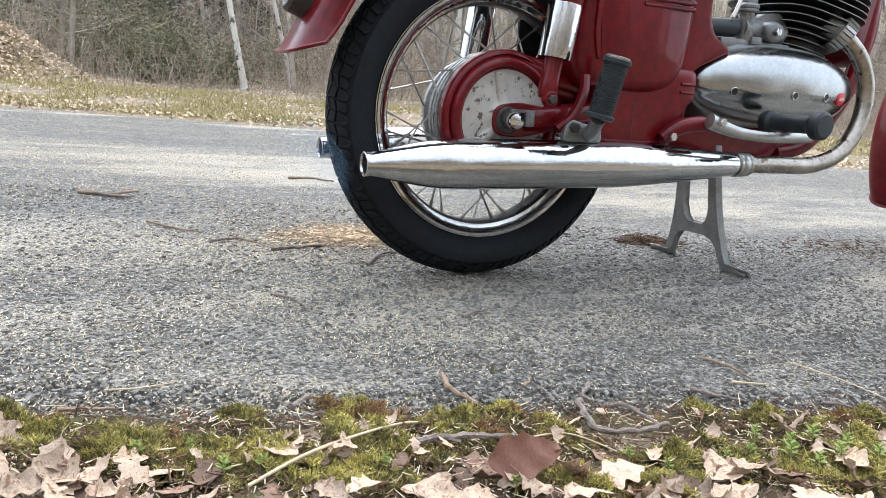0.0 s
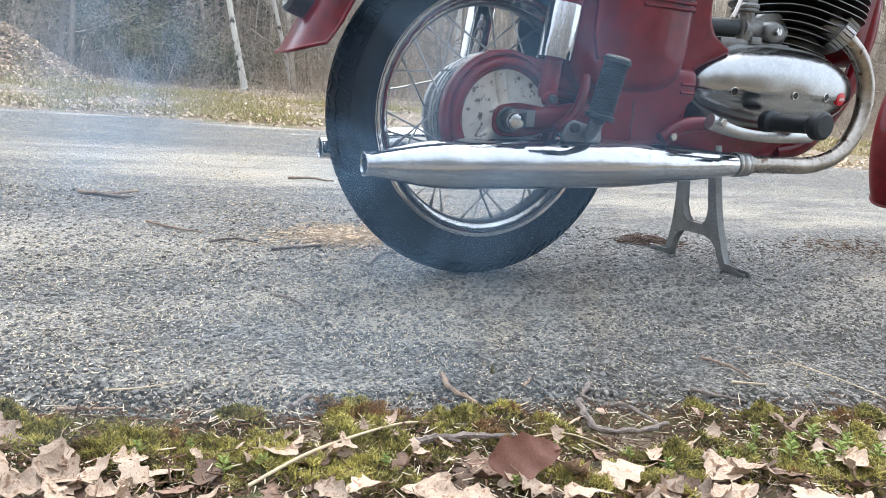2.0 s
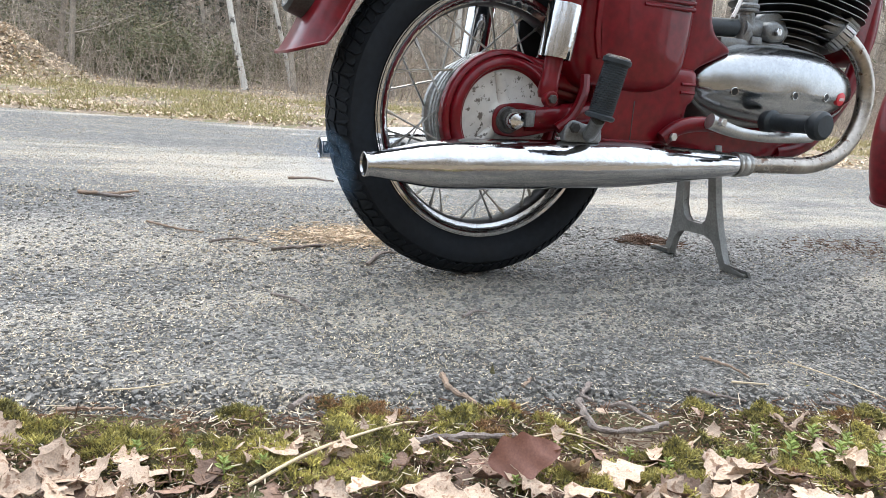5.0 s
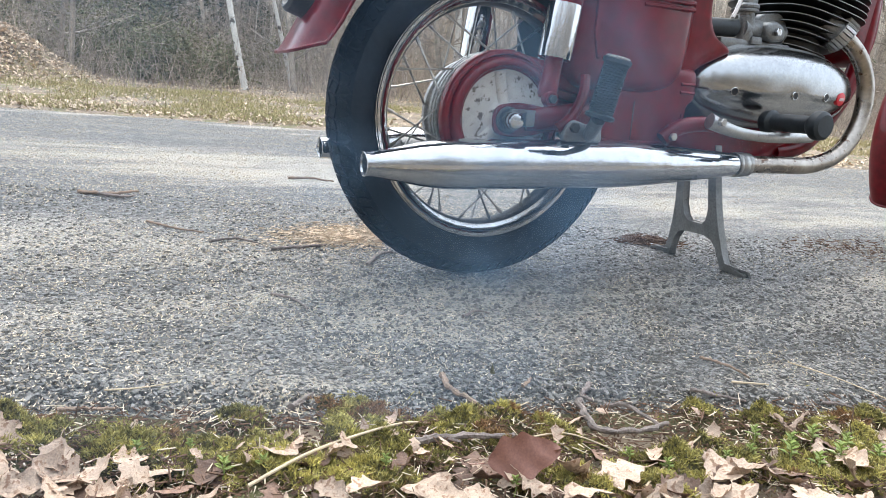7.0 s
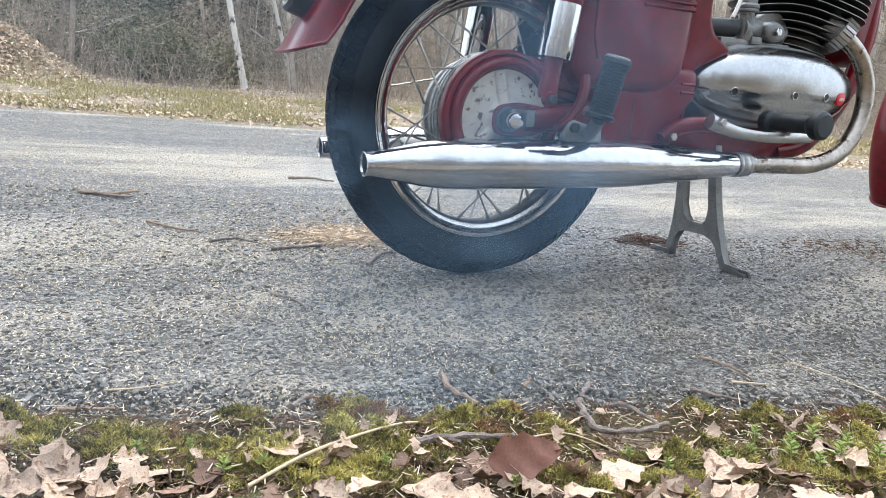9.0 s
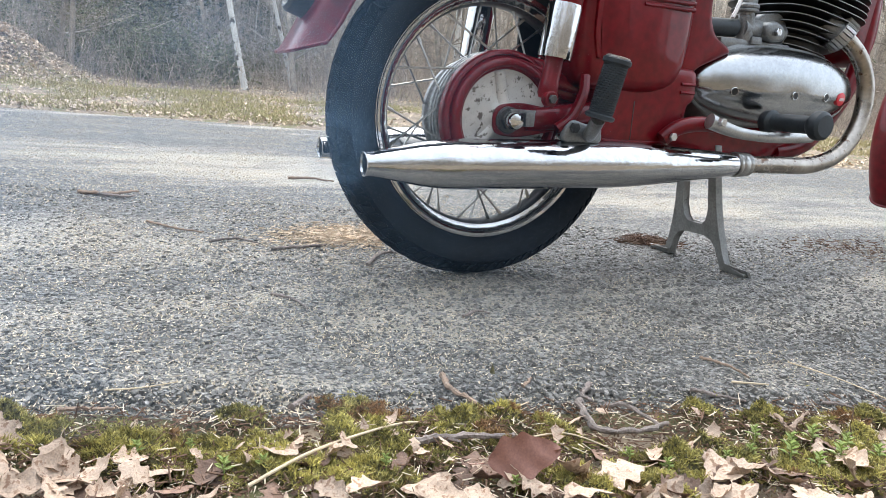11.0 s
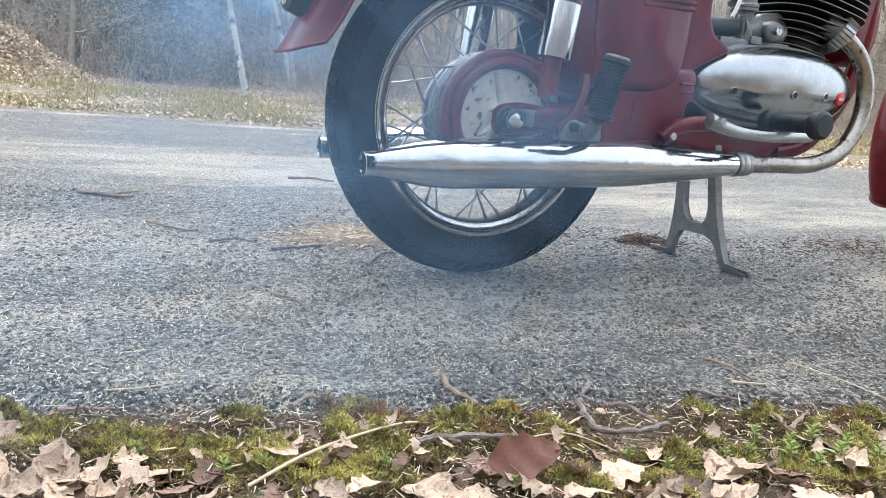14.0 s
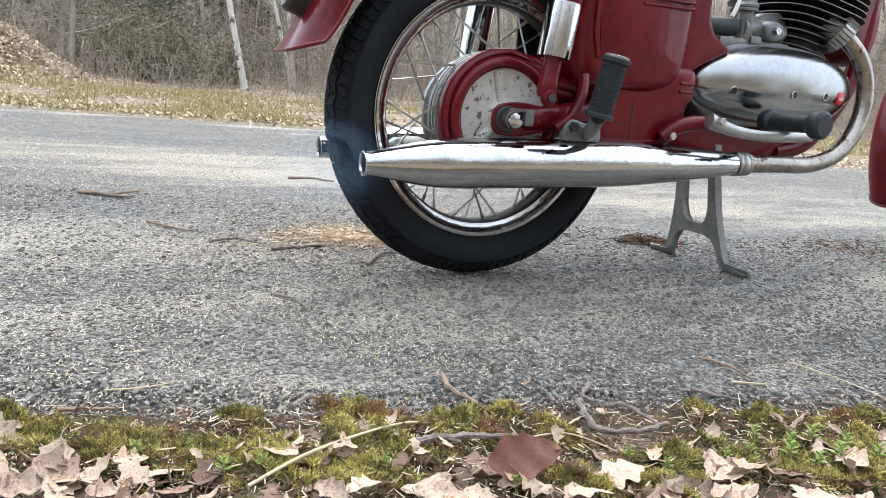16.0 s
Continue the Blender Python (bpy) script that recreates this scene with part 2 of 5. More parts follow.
def pillow(bm, outline, y0, y1, edge, steps=5, crown=0.0):
    """A pressed-sheet body: an outline in x and z raised from y0 to y1, with a rounded edge and a slightly domed face."""
    c = sum((Vector(p) for p in outline), Vector((0, 0))) / len(outline)
    rings = [[bm.verts.new((p[0], y0, p[1])) for p in outline]]
    span = min((Vector(p) - c).length for p in outline)
    for s in range(steps + 1):
        a = s / steps * math.pi / 2
        inset = edge * (1 - math.cos(a))
        y = y1 + (1 - math.sin(a)) * (edge if y1 < y0 else -edge)
        k = 1 - inset / span
        rings.append([bm.verts.new((c.x + (p[0] - c.x) * k, y, c.y + (p[1] - c.y) * k)) for p in outline])
    for f in (0.66, 0.33):
        rings.append([bm.verts.new((c.x + (v.co.x - c.x) * f, y1 + (crown if y1 > y0 else -crown) * (1 - f * f), c.y + (v.co.z - c.y) * f)) for v in rings[steps + 1]])
    for a, b in zip(rings, rings[1:]):
        for i in range(len(a)):
            j = (i + 1) % len(a)
            bm.faces.new((a[i], a[j], b[j], b[i]))
    bm.faces.new(rings[-1])
    bm.faces.new(rings[0][::-1])
    return bm


def box(bm, lo, hi, bevel=0.003, m=None):
    r = bmesh.ops.create_cube(bm, size=1)
    vs = r["verts"]
    for v in vs:
        v.co = Vector([(a + b) / 2 + c * (b - a) for a, b, c in zip(lo, hi, v.co)])
        if m:
            v.co = m @ v.co
    if bevel:
        es = list({e for v in vs for e in v.link_edges})
        bmesh.ops.bevel(bm, geom=es, offset=bevel, segments=2, affect='EDGES', profile=0.6)
    return bm


def hexnut(bm, r, h, m):
    lathe(bm, [(0, 0), (r, 0), (r, h * 0.85), (r * 0.86, h), (0, h)], m, seg=6)
    return bm


def empty(name, label, category, at=(0, 0, 0), kind=""):
    ob = new(name)
    ob.location = at
    ob.empty_display_size = 0.05
    return tagged(ob, label, category, kind=kind)


def place(r, f):
    """Ground position from metres along the road (r) and across it (f)."""
    return Vector((0.9002 * r + 0.4355 * f, -0.4355 * r + 0.9002 * f))

# ---- ground and road ----
def edge_near(r):
    return -0.615 + 0.2 * min(max(r, -1.2), 1.2) + 0.045 * noise.noise((r * 3.1, 0.3, 0)) + 0.02 * noise.noise((r * 11, 4.3, 0))


def edge_far(r):
    return 3.95 + 0.10 * noise.noise((r * 1.4, 7.7, 0)) + 0.03 * noise.noise((r * 7, 1.7, 0)) - 0.0045 * r * r


def ground_height(r, f):
    """Height of the verges and the wood floor beside the road."""
    e = -0.615 + 0.2 * min(max(r, -1.2), 1.2)
    if f < e + 0.07:
        d = e - f
        z = -0.012 + 0.02 * min(max(d / 0.3, 0), 1) + 0.012 * noise.noise((r * 5, f * 5, 2))
        return z + 0.25 * max(0, d - 3) ** 0.5
    if f < 3.6:
        return -0.05
    d = f - 3.9
    z = -0.05 + 0.05 * min(max((d + 0.3) / 0.35, 0), 1) + 0.03 * max(d, 0) + 0.05 * noise.noise((r * 0.9, f * 0.9, 5)) * min(max(d, 0), 1)
    bank = math.exp(-((r + 5.75) / 0.72) ** 2 - ((f - 7.6) / 0.9) ** 2)
    z += 0.66 * bank
    return z + 0.11 * max(0, f - 16) + 0.012 * max(0, f - 22) ** 1.5


def build_ground():
    rs = np.unique(np.round(np.concatenate([np.linspace(-1, 1, 41), np.linspace(-10, 14, 81), np.array([-2000, -600, -200, -90, -50, -30, -20, 20, 30, 50, 90, 200, 600, 2000])]), 3))
    fs = np.unique(np.round(np.concatenate([np.array([-2000, -500, -150, -60, -25, -12, -6, -3, -1.6, -1.2]), np.linspace(-1.1, -0.3, 33), np.array([0, 2, 3.3, 3.5]), np.linspace(3.6, 10, 41), np.linspace(11, 60, 40), np.array([70, 80, 120, 300, 800, 2000])]), 3))
    verts, faces = [], []
    for f in fs:
        for r in rs:
            p = place(r, f)
            verts.append((p.x, p.y, min(ground_height(r, min(max(f, -60), 62)), 14)))
    n = len(rs)
    for j in range(len(fs) - 1):
        for i in range(n - 1):
            a = j * n + i
            faces.append((a, a + 1, a + n + 1, a + n))
    ob = from_arrays("ground", verts, faces, M_SOIL, True)
    tagged(ob, "leaf-strewn mossy verge and woodland floor", "ground", kind="structure")


def build_road():
    rs = np.unique(np.round(np.concatenate([np.linspace(-3, 3, 121), np.linspace(-12, 14, 105), np.array([-400, -120, -50, -25, 25, 50, 120, 400])]), 3))
    verts, faces = [], []
    ks = [0, 0.02, 0.06, 0.12, 0.2, 0.3, 0.4, 0.5, 0.6, 0.7, 0.8, 0.9, 0.96, 1]
    for r in rs:
        a, b = edge_near(r), edge_far(r) if abs(r) < 16 else edge_far(16)
        for s, k in enumerate(ks):
            f = a + (b - a) * k
            p = place(r, f)
            z = 0.0025 * noise.noise((r * 2.5, f * 2.5, 0)) * (0 if -0.35 < p.y < 0.4 and -0.4 < p.x < 0.8 else 1)
            verts.append((p.x, p.y, z if 0 < s < len(ks) - 1 else -0.012))
    n = len(ks)
    for j in range(len(rs) - 1):
        for i in range(n - 1):
            a = j * n + i
            faces.append((a, a + n, a + n + 1, a + 1))
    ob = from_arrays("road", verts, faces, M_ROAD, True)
    tagged(ob, "weathered grey asphalt road with straw dust", "road", kind="structure")


build_ground()
build_road()

# ---- the motorcycle: x forwards, right-hand side towards -y ----
AXLE = 0.2895
bike = empty("motorcycle", "dark red vintage motorcycle with chrome exhausts on its centre stand", "motorcycle")


def build_rear_wheel(at, name, full=True):
    bm = bmesh.new()
    # hub drum with raised ribs
    prof = [(0, 0.05), (0.103, 0.05), (0.104, 0.046), (0.104, 0.042), (0.111, 0.040), (0.112, 0.036), (0.104, 0.034), (0.104, 0.031), (0.1115, 0.029), (0.1115, 0.024),
            (0.104, 0.022), (0.104, 0.019), (0.1115, 0.017), (0.1115, 0.010), (0.098, 0.0), (0.096, -0.03), (0.101, -0.034), (0.101, -0.044), (0.06, -0.055), (0, -0.055)]
    lathe(bm, prof, TO_Y, 64)
    wheel = part(name, bm, M_DRUM, bike, "wheel with a finned aluminium drum hub", at=at)
    # rim: a rolled chrome channel
    bm = bmesh.new()
    rim = [(0.2130, 0.030), (0.2120, 0.0325), (0.2075, 0.0325), (0.2045, 0.030), (0.2035, 0.0255), (0.2000, 0.023), (0.1925, 0.021), (0.1890, 0.016), (0.1875, 0.008), (0.1872, 0)]
    rim = rim + [(r, -h) for r, h in rim[-2::-1]]
    rim += [(r + 0.0025, h * 0.93) for r, h in rim[::-1]]
    lathe(bm, rim, TO_Y, 96, closed=True)
    # faces between the two lips take a darker metal than the chrome
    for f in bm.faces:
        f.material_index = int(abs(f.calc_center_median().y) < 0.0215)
    part("rim", bm, [M_CHROME, M_WELL], wheel, "chrome-plated steel rim with a dark well")
    # tyre carcass, with the shoulders and a moulded bead line
    bm = bmesh.new()
    sec = []
    for k in range(33):
        a = -math.pi * 0.80 + k / 32 * math.pi * 1.60
        rr = 0.0412 if abs(a) > 1.2 else 0.0378
        sec.append((0.2475 + rr * math.cos(a) * 0.98, 0.0440 / 0.0405 * rr * math.sin(a)))
    sec = [(0.2095, -0.030)] + sec + [(0.2095, 0.030)]
    lathe(bm, sec, TO_Y, 112, closed=True)
    part("tyre", bm, M_TYRE, wheel, "black road tyre with worn dusty sidewall")
    # tread blocks: a zigzag centre rib, two rows of angled blocks each side
    bm = bmesh.new()
    pitches = 46
    step = 2 * math.pi / pitches

    def surf(ang, s, lift):
        a = s / 0.0405
        rad = 0.2475 + (0.0375 + lift) * math.cos(a) * 0.98
        h = 0.0440 / 0.0405 * (0.0375 + lift) * math.sin(a)
        return Vector((rad * math.cos(ang), h, rad * math.sin(ang)))

    def block(quad, lift=0.0042):
        cen = (sum(q[0] for q in quad) / len(quad), sum(q[1] for q in quad) / len(quad))
        top = [bm.verts.new(surf(cen[0] + (a - cen[0]) * 0.97, cen[1] + (s - cen[1]) * 0.96, lift)) for a, s in quad]
        low = [bm.verts.new(surf(a, s, -0.001)) for a, s in quad]
        bm.faces.new(top)
        for i in range(len(quad)):
            j = (i + 1) % len(quad)
            bm.faces.new((top[i], low[i], low[j], top[j]))

    for i in range(pitches):
        a0, g = i * step, step * 0.034
        z = 0.0042
        # centre rib, one kinked lozenge per half pitch
        block([(a0 + g, -0.0062 - z), (a0 + step * 0.5 - g, -0.0062 + z), (a0 + step * 0.5 - g, 0.0062 + z), (a0 + g, 0.0062 - z)])
        block([(a0 + step * 0.5 + g, -0.0062 + z), (a0 + step - g, -0.0062 - z), (a0 + step - g, 0.0062 - z), (a0 + step * 0.5 + g, 0.0062 + z)])
        for sd in (-1, 1):
            k = z
            o = 0.0 if sd > 0 else step * 0.5
            # chevron blocks that fit into the zigzag, split by a slanted slot
            block([(a0 + o + g, sd * (0.0098 - k)), (a0 + o + step * 0.5 - g, sd * (0.0098 + k)), (a0 + o + step * 0.60 - g, sd * 0.0255), (a0 + o + step * 0.12 + g, sd * 0.0215)])
            block([(a0 + o + step * 0.5 + g, sd * (0.0098 + k)), (a0 + o + step - g, sd * (0.0098 - k)), (a0 + o + step * 1.12 - g, sd * 0.0215), (a0 + o + step * 0.60 + g, sd * 0.0255)])
            # shoulder lugs with a notched outer edge
            block([(a0 + o + step * 0.14 + g, sd * 0.0250), (a0 + o + step * 0.61 - g, sd * 0.0290), (a0 + o + step * 0.72 - g, sd * 0.0425), (a0 + o + step * 0.50, sd * 0.0450), (a0 + o + step * 0.28 + g, sd * 0.0415)], 0.0038)
            block([(a0 + o + step * 0.61 + g, sd * 0.0290), (a0 + o + step * 1.13 - g, sd * 0.0250), (a0 + o + step * 1.24 - g, sd * 0.0415), (a0 + o + step * 1.0, sd * 0.0490), (a0 + o + step * 0.74 + g, sd * 0.0425)], 0.0038)
    tagged(part("tread", bm, M_TYRE, wheel, "moulded zigzag tread blocks", smooth=False), kind="stuff")
    # spokes, crossed in pairs, with nipples at the rim
    for sd in (-1, 1):
        for k in range(18):
            ang = (k + (0 if sd < 0 else 0.5)) * 2 * math.pi / 18
            lean = 0.42 if k % 2 else -0.42
            hub_a = ang + lean
            p0 = Vector(((0.108 if sd < 0 else 0.100) * math.cos(hub_a), sd * (0.036 if sd < 0 else 0.038), (0.108 if sd < 0 else 0.100) * math.sin(hub_a)))
            p1 = Vector((0.1885 * math.cos(ang), sd * 0.006, 0.1885 * math.sin(ang)))
            d = (p1 - p0).normalized()
            bm = bmesh.new()
            tube(bm, [p0 - d * 0.008, p1], 0.0019, 6, 1)
            tube(bm, [p1 - d * 0.014, p1 + d * 0.002], 0.0032, 6, 1)
            part("spoke", bm, M_STEEL, wheel)
    return wheel


rear_wheel = build_rear_wheel((0, 0, AXLE), "rear_wheel")
front_wheel = copy_thing(rear_wheel, pose(1.50, 0, AXLE, 0, 11, 0))
front_wheel.name = "front_wheel"


def build_hub_cover():
    m = Matrix.Translation((0.001, 0, AXLE + 0.001)) @ TO_Y
    bm = bmesh.new()
    lathe(bm, [(0.110, 0.050), (0.1135, 0.053), (0.1140, 0.066), (0.1125, 0.072), (0.109, 0.0755), (0.1055, 0.0765), (0.1040, 0.0735), (0.1025, 0.0735), (0.1010, 0.080), (0.0975, 0.0845), (0.0925, 0.0865),
                   (0.0885, 0.0860), (0.0860, 0.0825), (0.0850, 0.0785), (0.0825, 0.0780), (0.0810, 0.0760), (0.080, 0.072), (0.080, 0.052)], m, 80, closed=True)
    # the case runs on forwards along the chain as a ridged arm
    pillow(bm, rounded([(0.02, AXLE + 0.112), (0.10, AXLE + 0.100), (0.17, AXLE + 0.085), (0.17, AXLE + 0.03), (0.09, AXLE + 0.045), (0.03, AXLE + 0.078)], 0.012, 5), -0.050, -0.071, 0.008)
    pillow(bm, rounded([(0.025, AXLE + 0.100), (0.10, AXLE + 0.086), (0.17, AXLE + 0.070), (0.17, AXLE + 0.045), (0.09, AXLE + 0.058), (0.03, AXLE + 0.085)], 0.010, 5), -0.060, -0.080, 0.007)
    part("chain_case_ring", bm, M_RED, bike, "stepped red enamelled chain case ring round the hub")
    bm = bmesh.new()
    lathe(bm, [(0, 0.086), (0.026, 0.085), (0.031, 0.080), (0.036, 0.0765), (0.0815, 0.0755), (0.0815, 0.056), (0, 0.056)], m, 64)
    for a in (102, 222, 342):
        d = Vector((math.cos(radians(a)), 0, math.sin(radians(a))))
        o = Vector((0, -0.0765, AXLE))
        tube(bm, [o + d * 0.02, o + d * 0.035, o + d * 0.079], lambda t: 0.019 - 0.009 * min(1, t * 2), 12, 3, flat=0.8)
    part("hub_plate", bm, M_PLATE, bike, "chipped silver-painted hub plate with raised ribs")
    # fork end, chain adjuster and axle nut
    bm = bmesh.new()
    out = rounded([(-0.030, AXLE - 0.026), (0.02, AXLE - 0.030), (0.11, AXLE - 0.012), (0.11, AXLE + 0.018), (0.02, AXLE + 0.030), (-0.030, AXLE + 0.022)], 0.022)
    pillow(bm, out, -0.088, -0.094, 0.003)
    part("fork_end", bm, M_RED, bike)
    bm = bmesh.new()
    ma = Matrix.Translation((-0.003, 0, AXLE - 0.001)) @ TO_Y
    lathe(bm, [(0, 0.093), (0.0225, 0.093), (0.0225, 0.0965), (0.0205, 0.098), (0.0205, 0.1), (0, 0.1)], ma, 32)
    hexnut(bm, 0.0165, 0.010, ma @ Matrix.Translation((0, 0, 0.0995)))
    part("washer", bm, M_DARK, bike, "greasy dark steel axle washer and nut")
    bm = bmesh.new()
    lathe(bm, [(0, 0.108), (0.0140, 0.108), (0.0148, 0.111), (0.0148, 0.121), (0.0125, 0.1255), (0.006, 0.1275), (0, 0.128)], ma, 32)
    part("axle_nut", bm, M_CHROME, bike, "bright domed axle nut")
    bm = bmesh.new()
    box(bm, (0.024, -0.108, AXLE - 0.010), (0.042, -0.093, AXLE + 0.016), 0.003)
    box(bm, (-0.004, -0.105, AXLE + 0.012), (0.045, -0.094, AXLE + 0.018), 0.002)
    tube(bm, [(0.04, -0.101, AXLE + 0.002), (0.078, -0.101, AXLE + 0.004)], 0.0042, 10, 1)
    hexnut(bm, 0.008, 0.007, Matrix.Translation((0.05, -0.101, AXLE + 0.003)) @ TO_X)
    hexnut(bm, 0.008, 0.007, Matrix.Translation((0.070, -0.101, AXLE + 0.004)) @ TO_X)
    part("chain_adjuster", bm, M_CAST, bike, "rusty plated chain adjuster bolt")


build_hub_cover()


def build_swingarm():
    for sd, nm in ((-1, "swingarm"), (1, "swingarm")):
        bm = bmesh.new()
        tube(bm, [(0.03, sd * 0.090, AXLE), (0.09, sd * 0.094, AXLE + 0.008), (0.2, sd * 0.085, AXLE + 0.022), (0.38, sd * 0.07, AXLE + 0.03)], lambda t: 0.019 + 0.006 * t, 16, 5, flat=0.8)
        part(nm, bm, M_RED, bike)
    bm = bmesh.new()
    pillow(bm, rounded([(0.05, 0.285), (0.12, 0.27), (0.34, 0.27), (0.40, 0.31), (0.40, 0.36), (0.13, 0.36)], 0.02), 0.07, -0.055, 0.01)
    part("chain_guard", bm, M_RED, bike)


def build_shock(sd):
    y = sd * 0.145
    bot, top = Vector((0.034, y, 0.322)), Vector((0.079, y, 0.66))
    d = (top - bot).normalized()
    m = Matrix.Translation(bot) @ d.to_track_quat('Z', 'Y').to_matrix().to_4x4()
    bm = bmesh.new()
    lathe(bm, [(0, 0.005), (0.0130, 0.007), (0.0160, 0.014), (0.0160, 0.030), (0.0150, 0.034), (0.0150, 0.085), (0.012, 0.087), (0, 0.087)], m, 28)
    lower = part("shock_lower", bm, M_RED, bike, "red enamelled shock absorber body")
    bm = bmesh.new()
    hexnut(bm, 0.0075, 0.006, Matrix.Translation((0.034, y - 0.019, 0.328)) @ TO_Y)
    part("shock_bolt", bm, M_DARK, lower)
    bm = bmesh.new()
    lathe(bm, [(0, 0), (0.0125, 0), (0.0125, 0.0115), (0.011, 0.013), (0, 0.013)], Matrix.Translation((0.034, y - 0.007, 0.328)) @ TO_Y, 20)
    part("shock_eye", bm, M_RED, lower)
    bm = bmesh.new()
    lathe(bm, [(0.022, 0.072), (0.0272, 0.070), (0.0275, 0.074), (0.0275, 0.168 if sd > 0 else 0.152), (0.027, 0.171 if sd > 0 else 0.155), (0.022, 0.171 if sd > 0 else 0.155)], m, 36, closed=True)
    part("shock_cover", bm, M_CHROME, bike, "chrome shock absorber cover")
    bm = bmesh.new()
    lathe(bm, [(0, 0.15), (0.0235, 0.15), (0.0265, 0.158), (0.0265, 0.3), (0.02, 0.335), (0, 0.335)], m, 28)
    part("shock_upper", bm, M_RED, bike)


def build_muffler(sd):
    y = sd * 0.123
    ax = Vector((0.79, 0, 0.017)).normalized()
    m = Matrix.Translation((-0.263, y, 0.2125)) @ ax.to_track_quat('Z', 'Y').to_matrix().to_4x4()
    bm = bmesh.new()
    prof = [(0.016, 0.05), (0.0160, 0.002), (0.0172, 0), (0.0192, 0.0006), (0.0196, 0.004), (0.0186, 0.008), (0.0205, 0.022), (0.0262, 0.052), (0.0328, 0.084), (0.0378, 0.115), (0.0403, 0.145),
            (0.0412, 0.18), (0.0414, 0.30), (0.0414, 0.46), (0.0402, 0.50), (0.0370, 0.555), (0.0320, 0.63), (0.0268, 0.70), (0.0222, 0.752), (0.0205, 0.762), (0.0205, 0.772)]
    lathe(bm, prof, m, 64)
    muf = part("muffler", bm, M_CHROME, bike, "long chrome cigar-shaped exhaust muffler")
    bm = bmesh.new()
    lathe(bm, [(0.0156, 0.0035), (0.0159, 0.0035), (0.0159, 0.055), (0, 0.055), (0, 0.05), (0.0156, 0.05)], m, 32)
    part("outlet_soot", bm, M_DARK, muf, "sooty black outlet")
    bm = bmesh.new()
    lathe(bm, [(0.0205, 0.757), (0.0238, 0.757), (0.0246, 0.760), (0.0238, 0.763), (0.0225, 0.766), (0.0238, 0.770), (0.0238, 0.780), (0.0225, 0.783), (0.0232, 0.786), (0.0232, 0.792), (0.018, 0.794)], m, 40)
    part("clamp", bm, M_STEEL, muf, "plated steel exhaust clamp")
    bm = bmesh.new()
    tube(bm, [(0.50, y, 0.2295), (0.62, y, 0.2305), (0.715, y * 1.0, 0.233), (0.79, y, 0.258), (0.842, y * 0.97, 0.315), (0.858, y * 0.92, 0.385), (0.842, y * 0.85, 0.445), (0.81, y * 0.75, 0.485), (0.78, y * 0.62, 0.505)], 0.0172, 24, 8)
    part("exhaust_pipe", bm, M_PIPE, bike, "tarnished bent exhaust pipe with rust specks")
    # finned collar at the cylinder port
    d = Vector((0.72, sd * 0.35, -0.55)).normalized()
    mc = Matrix.Translation((0.773, y * 0.62, 0.511)) @ d.to_track_quat('Z', 'Y').to_matrix().to_4x4()
    bm = bmesh.new()
    lathe(bm, [(0, -0.03), (0.027, -0.03), (0.027, 0.03), (0.02, 0.034), (0, 0.034)], mc, 32)
    nut = part("exhaust_nut", bm, M_CAST, bike, "finned aluminium exhaust nut")
    for k in range(24):
        bm = bmesh.new()
        box(bm, (0.022, -0.0019, 0.004), (0.0355, 0.0019, 0.028), 0.0016, mc @ Matrix.Rotation(k * 2 * math.pi / 24, 4, 'Z'))
        part("nut_fin", bm, M_SATIN, nut)


build_swingarm()
for s in (-1, 1):
    build_shock(s)
    build_muffler(s)


def build_rear_fender(cx, name, a0, a1, flare=True, r_top=0.357, r_edge=0.314):
    """Deep valanced mudguard: a U section swept round the wheel."""
    bm = bmesh.new()
    rings = []
    n = 40
    for i in range(n + 1):
        t = i / n
        a = radians(a0 + (a1 - a0) * t)
        fl = max(0, 1 - t / 0.10) ** 2 * 0.014 if flare else 0
        w = 0.073 + fl * 0.6
        sec = []
        for th in (1, 0):
            ks = np.linspace(-1, 1, 19)
            for k in (ks if th else ks[::-1]):
                b = abs(k)
                drop = (r_top - r_edge) * b ** 3.0
                rad = r_top - drop + fl - 0.002 * (1 - th)
                yy = (w - 0.002 * (1 - th)) * math.copysign(min(1, math.sin(b * math.pi / 2) ** 0.9), k)
                lag = 0.075 * b ** 3 * max(0, 1 - t / 0.35)
                aa = a - lag * (1 if a1 > a0 else -1) * -1
                sec.append(bm.verts.new((cx + rad * math.cos(aa), yy, 0.296 + rad * math.sin(aa))))
        rings.append(sec)
    for p, q in zip(rings, rings[1:]):
        for k in range(len(p)):
            j = (k + 1) % len(p)
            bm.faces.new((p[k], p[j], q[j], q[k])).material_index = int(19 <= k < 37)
    bm.faces.new(rings[0])
    bm.faces.new(rings[-1][::-1])
    bead = [r[0].co.copy() for r in rings[::-1]] + [v.co.copy() for v in rings[0][1:19]] + [r[18].co.copy() for r in rings[1:]]
    tube(bm, bead, 0.0032, 8, 1)
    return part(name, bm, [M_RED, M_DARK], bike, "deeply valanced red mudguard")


build_rear_fender(0.0, "rear_mudguard", 168.5, 55)
build_rear_fender(1.50, "front_mudguard", 211, 60, flare=False, r_top=0.345, r_edge=0.30)

# tail lamp on the mudguard
bm = bmesh.new()
ml = Matrix.Translation((-0.333, 0, 0.462)) @ Vector((-0.93, 0, 0.36)).to_track_quat('Z', 'Y').to_matrix().to_4x4()
lathe(bm, [(0, -0.03), (0.036, -0.03), (0.038, 0.012), (0.034, 0.018), (0.030, 0.018), (0.027, 0.012), (0, 0.016)], ml, 32)
